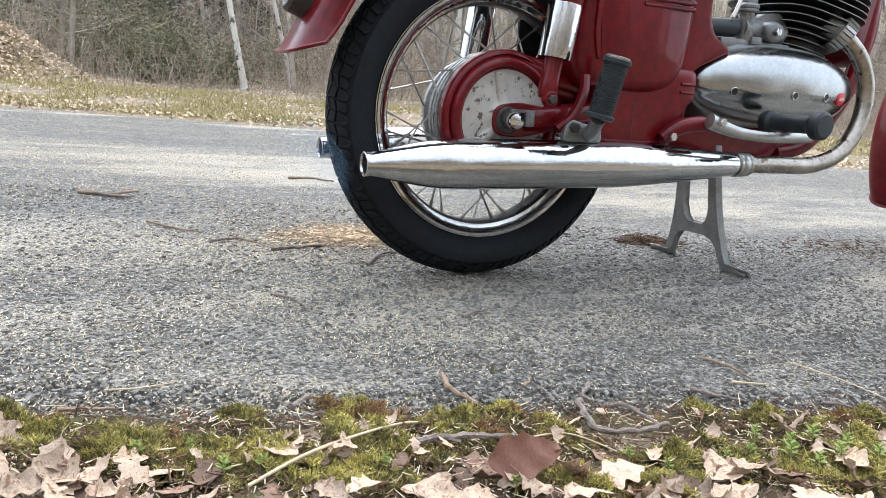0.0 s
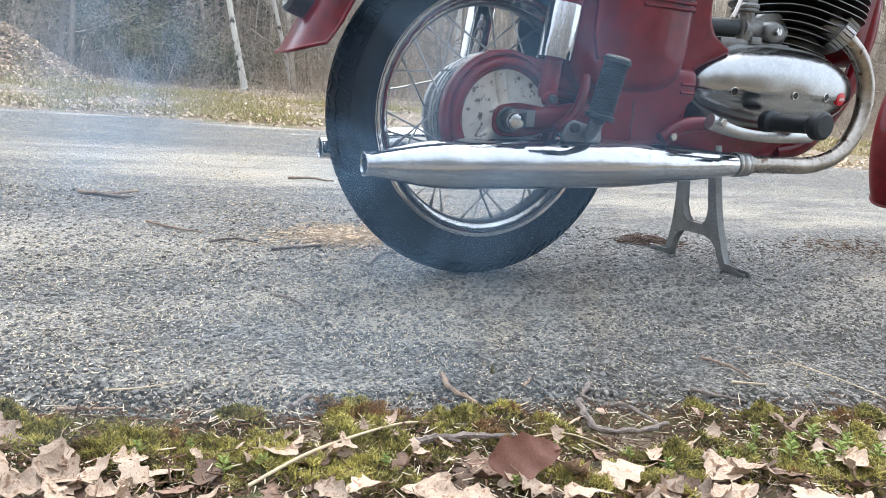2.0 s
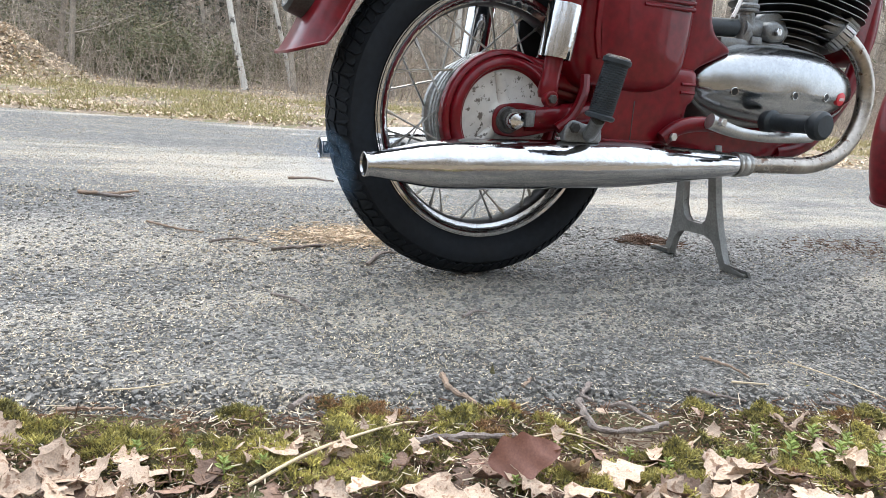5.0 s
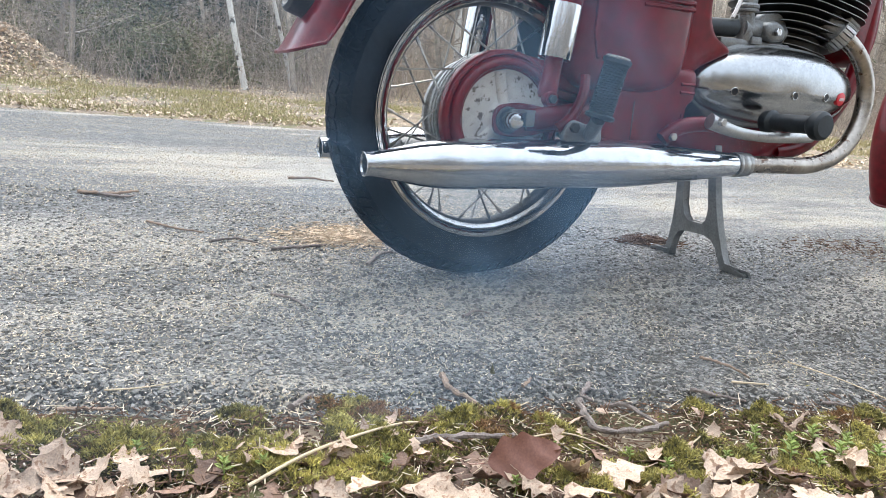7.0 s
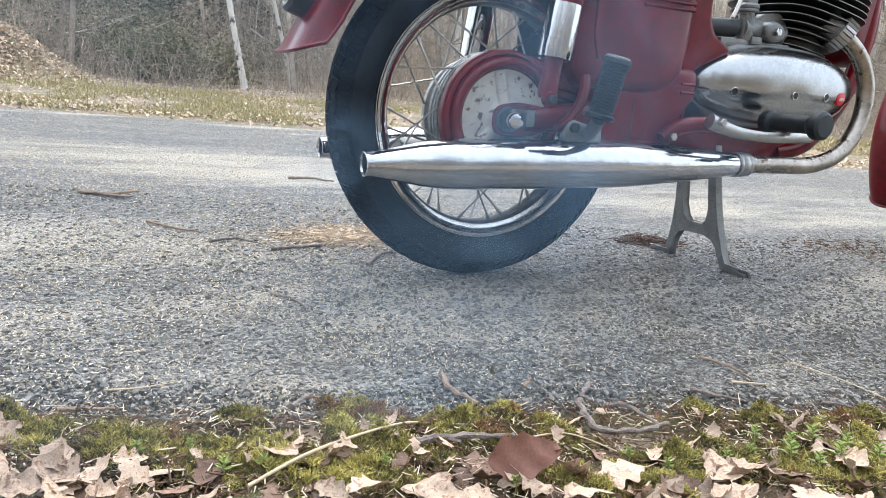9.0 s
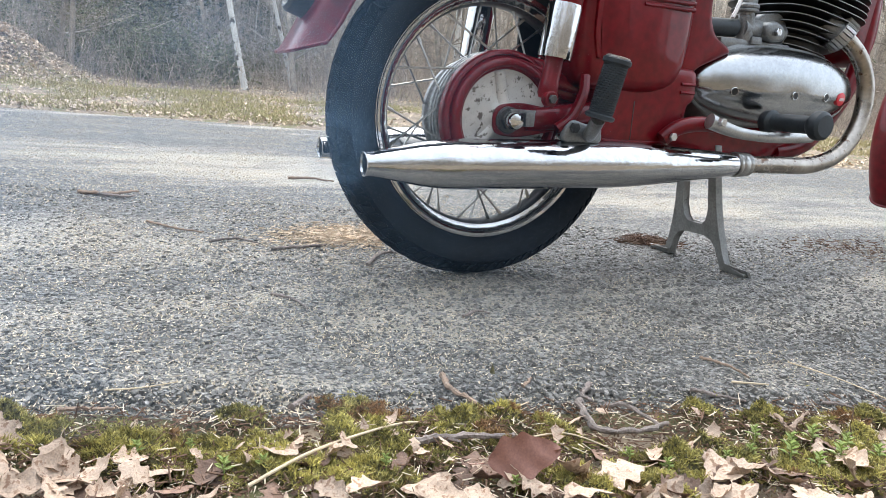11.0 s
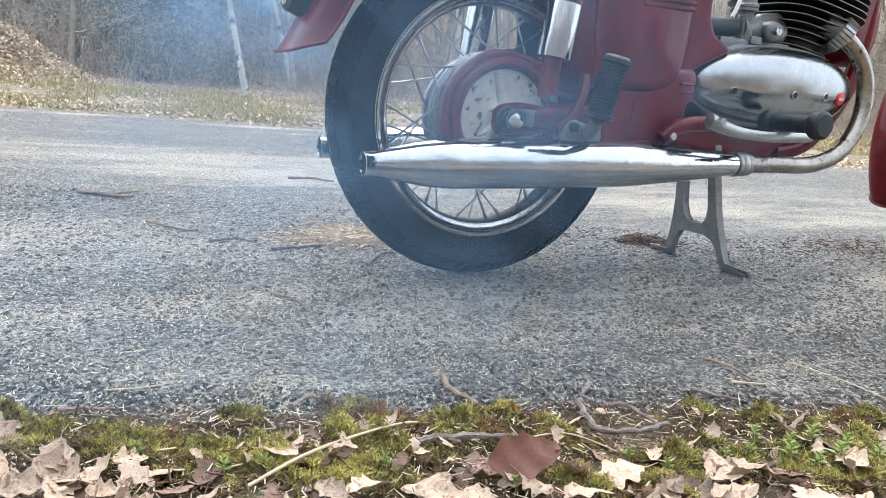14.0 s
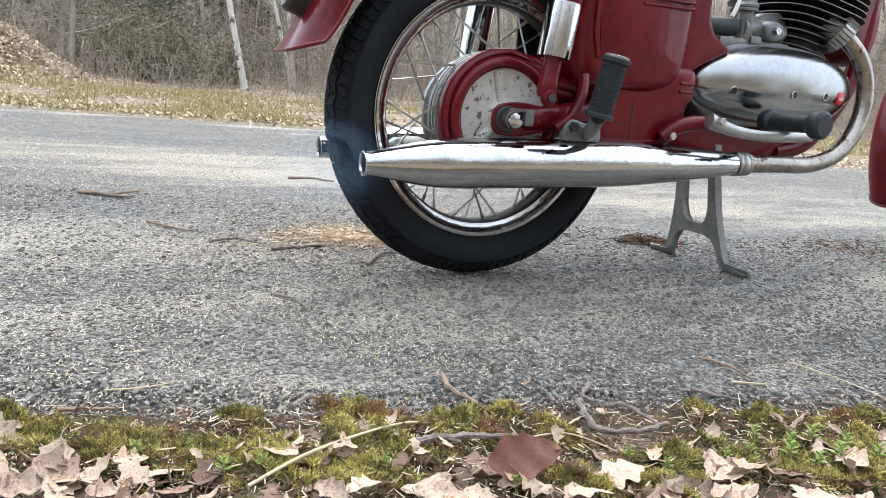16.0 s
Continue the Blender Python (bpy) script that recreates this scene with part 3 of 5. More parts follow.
part("tail_lamp", bm, M_DARK, bike, "dark round tail lamp")


def build_body():
    # teardrop tool box with a pressed lid
    bm = bmesh.new()
    out = rounded([(0.106, 0.62), (0.098, 0.40), (0.120, 0.352), (0.27, 0.346), (0.338, 0.368), (0.352, 0.44), (0.360, 0.62)], 0.055, 8)
    pillow(bm, out, -0.045, -0.128, 0.03, 7, crown=0.006)
    box_ob = part("tool_box", bm, M_RED, bike, "rounded red enamelled tool box with pressed louvres")
    for k in range(4):
        bm = bmesh.new()
        z = 0.497 + k * 0.0105
        tube(bm, [(0.222 + 0.004 * k, -0.1325, z), (0.335, -0.1325, z + 0.001)], 0.0036, 8, 1, flat=0.8)
        part("louvre", bm, M_RED, box_ob)
    bm = bmesh.new()
    pillow(bm, rounded([(0.128, 0.62), (0.128, 0.44), (0.138, 0.40), (0.145, 0.40), (0.138, 0.44), (0.138, 0.62)], 0.004, 3), -0.12, -0.1318, 0.002)
    part("lid_seam", bm, M_RED, box_ob)
    bm = bmesh.new()
    out = rounded([(0.146, 0.62), (0.142, 0.40), (0.160, 0.352), (0.27, 0.346), (0.338, 0.368), (0.352, 0.44), (0.360, 0.62)], 0.055, 8)
    pillow(bm, out, 0.060, 0.128, 0.03, 7)
    part("tool_box", bm, M_RED, bike)
    # frame side panel below the boxes, and the carburettor cover in front
    bm = bmesh.new()
    pillow(bm, rounded([(0.155, 0.40), (0.16, 0.28), (0.185, 0.256), (0.345, 0.258), (0.368, 0.29), (0.372, 0.335), (0.388, 0.345), (0.388, 0.40)], 0.018, 5), 0.09, -0.112, 0.012)
    panel = part("side_panel", bm, M_RED, bike, "red pressed steel frame panel")
    bm = bmesh.new()
    tube(bm, [(0.243, -0.1118, 0.262), (0.243, -0.1122, 0.335)], 0.0011, 6, 1)
    part("panel_seam", bm, M_DARK, panel, "dark joint between the panel halves")
    bm = bmesh.new()
    tube(bm, [(0.170, -0.1118, 0.268), (0.200, -0.1126, 0.263), (0.300, -0.1126, 0.264), (0.335, -0.112, 0.268), (0.352, -0.111, 0.290), (0.356, -0.111, 0.318)], 0.0030, 8, 5)
    part("panel_bead", bm, M_RED, panel)
    for z in (0.372, 0.357):
        bm = bmesh.new()
        tube(bm, [(0.345, -0.1135, z), (0.378, -0.1135, z)], 0.0028, 8, 1)
        part("rib", bm, M_RED, panel)
    bm = bmesh.new()
    pillow(bm, rounded([(0.345, 0.66), (0.352, 0.43), (0.338, 0.395), (0.352, 0.381), (0.378, 0.383), (0.40, 0.405), (0.475, 0.438), (0.472, 0.444), (0.432, 0.462), (0.412, 0.50), (0.408, 0.66)], 0.02, 5), 0.08, -0.098, 0.010)
    part("carburettor_cover", bm, M_RED, bike, "red carburettor side cover sweeping to a point")
    bm = bmesh.new()
    tube(bm, [(0.340, -0.100, 0.390), (0.358, -0.101, 0.386), (0.380, -0.100, 0.388)], 0.006, 8, 4)
    part("cover_bead", bm, M_RED, bike)
    bm = bmesh.new()
    box(bm, (0.2, -0.06, 0.34), (0.42, 0.06, 0.66), 0.02)
    part("inner_frame", bm, M_DARK, bike)
    bm = bmesh.new()
    pillow(bm, rounded([(0.080, 0.66), (0.090, 0.40), (0.13, 0.33), (0.30, 0.33), (0.30, 0.66)], 0.02), 0.050, 0.057, 0.002)
    part("inner_guard", bm, M_FIN, bike, "black inner splash guard")
    # lower frame cradle under the engine
    bm = bmesh.new()
    pillow(bm, rounded([(0.36, 0.30), (0.38, 0.262), (0.50, 0.225), (0.62, 0.220), (0.70, 0.238), (0.76, 0.285), (0.74, 0.31)], 0.04, 6), 0.05, -0.05, 0.015)
    part("frame_cradle", bm, M_RED, bike, "red frame cradle under the engine")
    # front down tube and steering head
    for sd in (-1, 1):
        bm = bmesh.new()
        tube(bm, [(0.70, sd * 0.035, 0.25), (0.80, sd * 0.04, 0.28), (0.905, sd * 0.04, 0.42), (0.935, sd * 0.032, 0.60), (0.93, sd * 0.02, 0.68)], 0.019, 14, 6)
        part("down_tube", bm, M_RED, bike)
    bm = bmesh.new()
    pillow(bm, rounded([(0.875, 0.70), (0.868, 0.52), (0.885, 0.46), (0.93, 0.44), (0.955, 0.50), (0.955, 0.70)], 0.02), 0.05, -0.05, 0.012)
    part("front_gusset", bm, M_RED, bike)
    for sd in (-1, 1):
        bm = bmesh.new()
        tube(bm, [(1.49, sd * 0.095, AXLE), (1.45, sd * 0.095, 0.40), (1.34, sd * 0.095, 0.68)], 0.024, 16, 4)
        part("fork_leg", bm, M_RED, bike)


build_body()


def build_engine():
    cx, cz, half, hh = 0.628, 0.381, 0.226, 0.076
    for sd in (-1, 1):
        bm = bmesh.new()
        rings = []
        steps = 16
        for s in range(steps + 1):
            a = s / steps * math.pi / 2
            k = math.cos(a) ** 0.62
            y = sd * (0.068 + 0.062 * math.sin(a) ** 1.1)
            ring = []
            for i in range(72):
                b = 2 * math.pi * i / 72
                c, d = math.cos(b), math.sin(b)
                x = math.copysign(abs(c) ** (0.82 if c > 0 else 0.98), c)
                zz = math.copysign(abs(d) ** 0.88, d) * hh
                lift = 0.004 * (1 - c * c) * (1 if d > 0 else 0.3)
                # the cover is creased along its length, tucked in below the crease
                tuck = 0.007 * min(1, max(0, (-0.014 - (zz + lift) * k) / 0.006)) * min(1, 3 * k)
                ring.append(bm.verts.new((cx + half * x * k, y - sd * tuck, cz + (zz + lift) * k)))
            rings.append(ring)
        for p, q in zip(rings, rings[1:]):
            for i in range(72):
                j = (i + 1) % 72
                bm.faces.new((p[i], p[j], q[j], q[i]))
        bm.faces.new(rings[0])
        bmesh.ops.remove_doubles(bm, verts=bm.verts, dist=1e-5)
        cover = part("engine_cover", bm, M_ALU, bike, "polished egg-shaped aluminium engine side cover")
        if sd < 0:
            def on_cover(x, z):
                u = (abs(x - cx) / half) ** 2.2 + (abs(z - cz) / hh) ** 2.2
                a = math.acos(min(1.0, u ** (1 / 2.2 / 0.62)))
                return 0.068 + 0.062 * math.sin(a) ** 1.1

            def facing(x, z):
                e = 0.004
                gx, gz = (on_cover(x + e, z) - on_cover(x - e, z)) / (2 * e), (on_cover(x, z + e) - on_cover(x, z - e)) / (2 * e)
                nrm = Vector((-gx, -1, -gz)).normalized()
                side = Vector((1, 0, 0)) - nrm * nrm.x
                side.normalize()
                up = nrm.cross(side)
                return Matrix(((side.x, up.x, nrm.x, x), (side.y, up.y, nrm.y, -on_cover(x, z)), (side.z, up.z, nrm.z, z), (0, 0, 0, 1)))

            for x, z in ((0.474, 0.3670), (0.626, 0.3685), (0.718, 0.3710)):
                mm = facing(x, z)
                bm = bmesh.new()
                lathe(bm, [(0.0066, 0.0002), (0.0070, 0.0009), (0.0076, 0.0010), (0.0082, 0.0003), (0.0084, -0.006), (0.0066, -0.006)], mm, 24, closed=True)
                bezel = part("screw_seat", bm, M_BEZEL, cover, "bright turned edge of a screw hole")
                bm = bmesh.new()
                lathe(bm, [(0, 0.0004), (0.0068, 0.0007), (0.0068, -0.006), (0, -0.006)], mm, 20)
                part("screw_hole", bm, M_FIN, bezel)
            mb = facing(0.772, 0.3700)
            bm = bmesh.new()
            lathe(bm, [(0, 0.0022), (0.86, 0.0020), (1, 0.0008), (1, -0.006), (0, -0.006)], mb @ Matrix.Diagonal((0.0165, 0.0135, 1, 1)), 32)
            badge = part("badge", bm, M_BADGE, cover, "small oval red enamel badge")
            for k in range(4):
                bm = bmesh.new()
                box(bm, (-0.0096 + 0.005 * k, -0.0028, 0.0016), (-0.0060 + 0.005 * k, 0.0026, 0.0027), 0.0003, mb)
                part("badge_bar", bm, M_WHITE, badge)
        bm = bmesh.new()
        edge = []
        for i in range(72):
            b = 2 * math.pi * i / 72
            c, d = math.cos(b), math.sin(b)
            edge.append(Vector((cx + half * 1.012 * math.copysign(abs(c) ** (0.82 if c > 0 else 0.98), c), sd * 0.068, cz + 1.02 * (math.copysign(abs(d) ** 0.88, d) * hh + 0.004 * (1 - c * c) * (1 if d > 0 else 0.3)))))
        tube(bm, edge + edge[:1], 0.0034, 8, 1)
        part("cover_flange", bm, M_CAST, cover, "machined joint flange of the engine cover")
    bm = bmesh.new()
    pillow(bm, rounded([(0.43, 0.33), (0.50, 0.30), (0.76, 0.30), (0.83, 0.35), (0.82, 0.43), (0.74, 0.462), (0.50, 0.462), (0.43, 0.41)], 0.03), 0.072, -0.072, 0.01)
    box(bm, (0.47, -0.068, 0.452), (0.66, 0.068, 0.470), 0.004)
    box(bm, (0.545, -0.074, 0.462), (0.575, -0.05, 0.477), 0.003)
    part("crankcase", bm, M_CAST, bike, "oily cast aluminium crankcase")
    # cylinder: stacked black fins with bare edges, leaning slightly forward
    tilt = Matrix.Translation((0.725, 0, 0.455)) @ Matrix.Rotation(radians(9), 4, 'Y')
    bm = bmesh.new()
    lathe(bm, [(0, 0), (0.066, 0), (0.066, 0.24), (0, 0.24)], tilt, 32)
    part("cylinder_barrel", bm, M_FIN, bike)
    for k in range(17):
        z = 0.010 + k * 0.0135
        grow = min(1.25, 0.30 + k * 0.16)
        ax, ay = 0.060 + 0.052 * grow, 0.052 + 0.05 * grow
        bm = bmesh.new()
        out = []
        for i in range(48):
            b = 2 * math.pi * i / 48
            c, d = math.cos(b), math.sin(b)
            out.append((ax * math.copysign(abs(c) ** 0.6, c), ay * math.copysign(abs(d) ** 0.6, d)))
        th = 0.0012
        lo = [bm.verts.new(tilt @ Vector((x, y, z - th))) for x, y in out]
        lo2 = [bm.verts.new(tilt @ Vector((x * 1.012, y * 1.012, z - th * 0.6))) for x, y in out]
        hi2 = [bm.verts.new(tilt @ Vector((x * 1.012, y * 1.012, z + th * 0.6))) for x, y in out]
        hi = [bm.verts.new(tilt @ Vector((x, y, z + th))) for x, y in out]
        bm.faces.new(lo[::-1])
        bm.faces.new(hi)
        for p, q in ((lo, lo2), (lo2, hi2), (hi2, hi)):
            for i in range(48):
                j = (i + 1) % 48
                f = bm.faces.new((p[i], p[j], q[j], q[i]))
                if p is lo2:
                    f.material_index = 1
        part("fin", bm, [M_FIN, M_FINEDGE], bike)
    # carburettor and rubber inlet hose
    bm = bmesh.new()
    lathe(bm, [(0, 0), (0.014, 0), (0.0165, 0.01), (0.0165, 0.050), (0.0150, 0.052), (0.0150, 0.058), (0.0215, 0.060), (0.0215, 0.063), (0.0200, 0.065), (0.0215, 0.067), (0.0215, 0.071), (0.0170, 0.076), (0.0150, 0.13), (0, 0.13)], Matrix.Translation((0.543, -0.054, 0.464)), 28)
    tube(bm, [(0.53, -0.052, 0.492), (0.65, -0.045, 0.492)], 0.020, 18, 1)
    pillow(bm, rounded([(0.575, 0.505), (0.575, 0.478), (0.60, 0.468), (0.63, 0.476), (0.625, 0.500), (0.60, 0.512)], 0.012), -0.05, -0.083, 0.008)
    carb = part("carburettor", bm, M_CAST, bike, "grey die-cast carburettor")
    bm = bmesh.new()
    hexnut(bm, 0.008, 0.008, Matrix.Translation((0.598, -0.084, 0.489)) @ TO_Y)
    part("jet_screw", bm, M_CHROME, carb)
    bm = bmesh.new()
    tube(bm, [(0.448, -0.045, 0.488), (0.520, -0.048, 0.491)], 0.0175, 20, 1)
    part("inlet_hose", bm, M_RUBBER, bike, "black rubber inlet hose")
    bm = bmesh.new()
    pillow(bm, rounded([(0.585, 0.525), (0.590, 0.462), (0.655, 0.466), (0.668, 0.485), (0.662, 0.515), (0.640, 0.532)], 0.012), -0.035, -0.050, 0.003)
    part("inlet_flange", bm, M_CAST, bike)
    bm = bmesh.new()
    tube(bm, [(0.50, -0.06, 0.508), (0.512, -0.06, 0.535), (0.535, -0.055, 0.60), (0.54, -0.05, 0.66)], 0.004, 8, 5)
    part("fuel_line", bm, M_WHITE, bike, "translucent fuel line")


build_engine()


def build_controls():
    # pillion footrest folded up
    bm = bmesh.new()
    d = Vector((0.016, -0.012, 0.10)).normalized()
    base = Vector((0.106, -0.195, 0.300))
    m = Matrix.Translation(base) @ d.to_track_quat('Z', 'Y').to_matrix().to_4x4()
    prof = [(0, 0.002), (0.020, 0.002), (0.0245, 0.004), (0.0245, 0.009), (0.0205, 0.011)]
    z = 0.012
    while z < 0.086:
        prof += [(0.0192, z), (0.0203, z + 0.0008), (0.0203, z + 0.0022), (0.0192, z + 0.003)]
        z += 0.0036
    prof += [(0.0205, 0.090), (0.0232, 0.092), (0.0232, 0.098), (0.021, 0.1), (0, 0.1)]
    lathe(bm, prof, m, 32)
    rest = part("pillion_footrest", bm, M_RUBBER, bike, "folded-up ribbed black rubber footrest")
    bm = bmesh.new()
    lathe(bm, [(0, 0.0985), (0.0195, 0.0985), (0.0195, 0.102), (0.017, 0.1032), (0, 0.1032)], m, 28)
    part("end_cap", bm, M_STEEL, rest)
    bm = bmesh.new()
    tube(bm, [(0.135, -0.135, 0.272), (0.118, -0.165, 0.280), (0.106, -0.195, 0.302)], 0.012, 12, 4)
    pillow(bm, rounded([(0.080, 0.26), (0.082, 0.285), (0.095, 0.298), (0.125, 0.29), (0.155, 0.292), (0.16, 0.26)], 0.01), -0.128, -0.142, 0.003)
    part("footrest_bracket", bm, M_CAST, bike, "worn aluminium footrest bracket")
    bm = bmesh.new()
    tube(bm, [(0.075, -0.125, 0.28), (0.10, -0.13, 0.302), (0.118, -0.13, 0.34), (0.125, -0.12, 0.37)], 0.009, 10, 5)
    part("footrest_stay", bm, M_RED, bike)
    bm = bmesh.new()
    hexnut(bm, 0.009, 0.008, Matrix.Translation((0.098, -0.142, 0.284)) @ TO_Y)
    part("bracket_bolt", bm, M_DARK, bike)
    # red pedal boss, polished lever, rubber rider footrest
    bm = bmesh.new()
    tube(bm, [(0.306, -0.124, 0.272), (0.328, -0.130, 0.290), (0.355, -0.136, 0.300), (0.392, -0.142, 0.303), (0.418, -0.142, 0.300)], lambda t: (0.0125 + 0.002 * math.sin(t * 3)) * min(1, 0.25 + (1 - t) * 7), 14, 7)
    part("pedal_boss", bm, M_RED, bike)
    bm = bmesh.new()
    hexnut(bm, 0.0075, 0.006, Matrix.Translation((0.316, -0.140, 0.277)) @ TO_Y)
    part("boss_bolt", bm, M_STEEL, bike)
    bm = bmesh.new()
    tube(bm, [(0.372, -0.166, 0.310), (0.380, -0.167, 0.308), (0.405, -0.170, 0.300), (0.45, -0.175, 0.291), (0.52, -0.18, 0.287), (0.60, -0.185, 0.290), (0.622, -0.185, 0.292)], lambda t: (0.0150 - 0.0050 * min(1, t * 1.8)) * min(1, 0.2 + t * 14), 18, 8, flat=0.9)
    lever = part("brake_lever", bm, M_SATIN, bike, "scuffed aluminium foot lever")
    bm = bmesh.new()
    hexnut(bm, 0.008, 0.012, Matrix.Translation((0.388, -0.176, 0.309)) @ TO_Y)
    part("lever_bolt", bm, M_STEEL, lever)
    bm = bmesh.new()
    mr = Matrix.Translation((0.556, -0.128, 0.3155)) @ Vector((0.0, -1, 0.0)).to_track_quat('Z', 'Y').to_matrix().to_4x4()
    prof = [(0, 0), (0.020, 0), (0.0225, 0.006), (0.0225, 0.018), (0.0165, 0.024), (0.0165, 0.102), (0.0205, 0.107), (0.0255, 0.113), (0.027, 0.121), (0.0255, 0.129), (0.020, 0.134), (0, 0.135)]
    lathe(bm, prof, mr, 32)
    part("rider_footrest", bm, M_RUBBER, bike, "black rubber rider footrest with a round end")


def build_stand():
    """A flat casting: two legs, a cross rib between them and feet flared outwards; it leans back to its pivot."""
    half = [(0.030, 0.26), (0.052, 0.26), (0.055, 0.19), (0.060, 0.13), (0.068, 0.085), (0.080, 0.040), (0.088, 0.016), (0.118, 0.010), (0.140, 0.007), (0.140, 0.001),
            (0.076, 0.001), (0.070, 0.022), (0.062, 0.046), (0.050, 0.061), (0.030, 0.068)]
    inner = [(0.022, 0.088), (0.033, 0.100), (0.039, 0.125), (0.035, 0.19)]
    outline = half + [(-y, z) for y, z in half[::-1]] + [(-y, z) for y, z in inner[::-1]] + inner
    # the outline runs: near leg, its foot, under the rib, the other foot and leg, and back over the rib
    bm = bmesh.new()
    front = [bm.verts.new((0.564 - 0.15 * z + 0.009, y, z)) for y, z in outline]
    back = [bm.verts.new((0.564 - 0.15 * z - 0.009, y, z)) for y, z in outline]
    bm.faces.new(front)
    bm.faces.new(back[::-1])
    for i in range(len(outline)):
        j = (i + 1) % len(outline)
        bm.faces.new((front[i], back[i], back[j], front[j]))
    bmesh.ops.bevel(bm, geom=list(bm.edges), offset=0.002, segments=2, affect='EDGES', profile=0.6)
    for sd in (-1, 1):
        tube(bm, [(0.564, sd * 0.080, 0.007), (0.566, sd * 0.112, 0.0065), (0.568, sd * 0.143, 0.0055)], lambda t: 0.016 - 0.004 * t, 10, 4, flat=0.3)
    tube(bm, [(0.549, -0.046, 0.083), (0.551, 0, 0.078), (0.549, 0.046, 0.083)], 0.0035, 8, 4)
    tube(bm, [(0.563, -0.046, 0.083), (0.565, 0, 0.078), (0.563, 0.046, 0.083)], 0.0035, 8, 4)
    part("centre_stand", bm, M_STAND, bike, "grey worn cast centre stand with flared feet")


build_controls()
build_stand()

# ---- woods across the road ----
M_BARK = material("grey_brown_bark", (0.25, 0.215, 0.175), 0.9, vary=0.45, scale=9, bump=0.7, bump_scale=50, per_piece=0.35,
                  spots=(0.10, 0.12, 0.06), spot_scale=4, spot_cut=0.6)
M_BIRCH = material("birch_bark", (0.52, 0.49, 0.44), 0.75, vary=0.15, scale=8, bump=0.3, bump_scale=40,
                   spots=(0.08, 0.07, 0.06), spot_scale=7, spot_cut=0.58)
M_TWIGS = material("dry_brushwood", (0.41, 0.335, 0.265), 0.9, vary=0.4, scale=3, per_piece=0.6)
M_FARWOOD = material("distant_bare_stems", (0.39, 0.35, 0.295), 0.9, vary=0.4, scale=1.5, per_piece=0.6)
M_EVERGREEN = material("dark_evergreen_needles", (0.15, 0.145, 0.08), 0.8, vary=0.4, scale=4, per_piece=0.5)
M_CONIFER = material("conifer_needles", (0.085, 0.098, 0.062), 0.8, vary=0.4, scale=4, per_piece=0.5)
M_LITTER = material("pale_dry_leaves", (0.56, 0.44, 0.31), 0.75, vary=0.3, scale=6, per_piece=0.55)
M_DRYGRASS = material("yellowed_grass", (0.25, 0.245, 0.08), 0.8, vary=0.3, scale=5, per_piece=0.5, both=(0.30, 0.24, 0.12))
M_LEAF = material("dry_oak_leaf", (0.44, 0.325, 0.235), 0.6, vary=0.3, scale=5, bump=0.2, bump_scale=14, per_piece=0.5,
                  spots=(0.25, 0.145, 0.085), spot_scale=7, spot_cut=0.57)
M_LEAFDARK = material("brown_leaf", (0.20, 0.088, 0.060), 0.5, vary=0.25, scale=30, bump=0.25, bump_scale=150)
M_DECAY = material("decayed_leaf", (0.16, 0.10, 0.07), 0.8, vary=0.4, scale=5, bump=0.2, bump_scale=14, per_piece=0.6)
M_MOSS = material("green_gold_moss", (0.11, 0.10, 0.028), 0.9, vary=0.5, scale=22, per_piece=0.9, both=(0.34, 0.295, 0.085),
                  spots=(0.20, 0.11, 0.045), spot_scale=13, spot_cut=0.56)
M_MOSSBED = material("moss_cushion", (0.07, 0.06, 0.02), 0.95, vary=0.5, scale=40, bump=1.0, bump_scale=180)
M_GREEN = material("fresh_green_leaf", (0.22, 0.27, 0.07), 0.5, vary=0.2, scale=40, per_piece=0.3)
M_TWIG = {"d": material("dark_twig_bark", (0.19, 0.155, 0.135), 0.85, vary=0.4, scale=60, bump=0.6, bump_scale=250),
          "b": material("brown_twig_bark", (0.24, 0.17, 0.12), 0.8, vary=0.3, scale=60, bump=0.5, bump_scale=250),
          "p": material("bleached_stalk", (0.52, 0.42, 0.28), 0.7, vary=0.15, scale=50)}
M_STRAW = material("chopped_straw", (0.68, 0.58, 0.43), 0.8, vary=0.2, scale=9, per_piece=0.5)
M_HUSK = material("tan_straw_husks", (0.50, 0.39, 0.27), 0.8, vary=0.3, scale=9, per_piece=0.5)
M_CHIP = material("slate_chip", (0.16, 0.152, 0.14), 0.75, vary=0.4, scale=60, per_piece=0.55, bump=0.4, bump_scale=400, spec=0.2, both=(0.15, 0.142, 0.13))
M_NEEDLE = material("rotting_brown_litter", (0.15, 0.085, 0.05), 0.9, vary=0.4, scale=30, per_piece=0.5)
rng = np.random.default_rng(7)


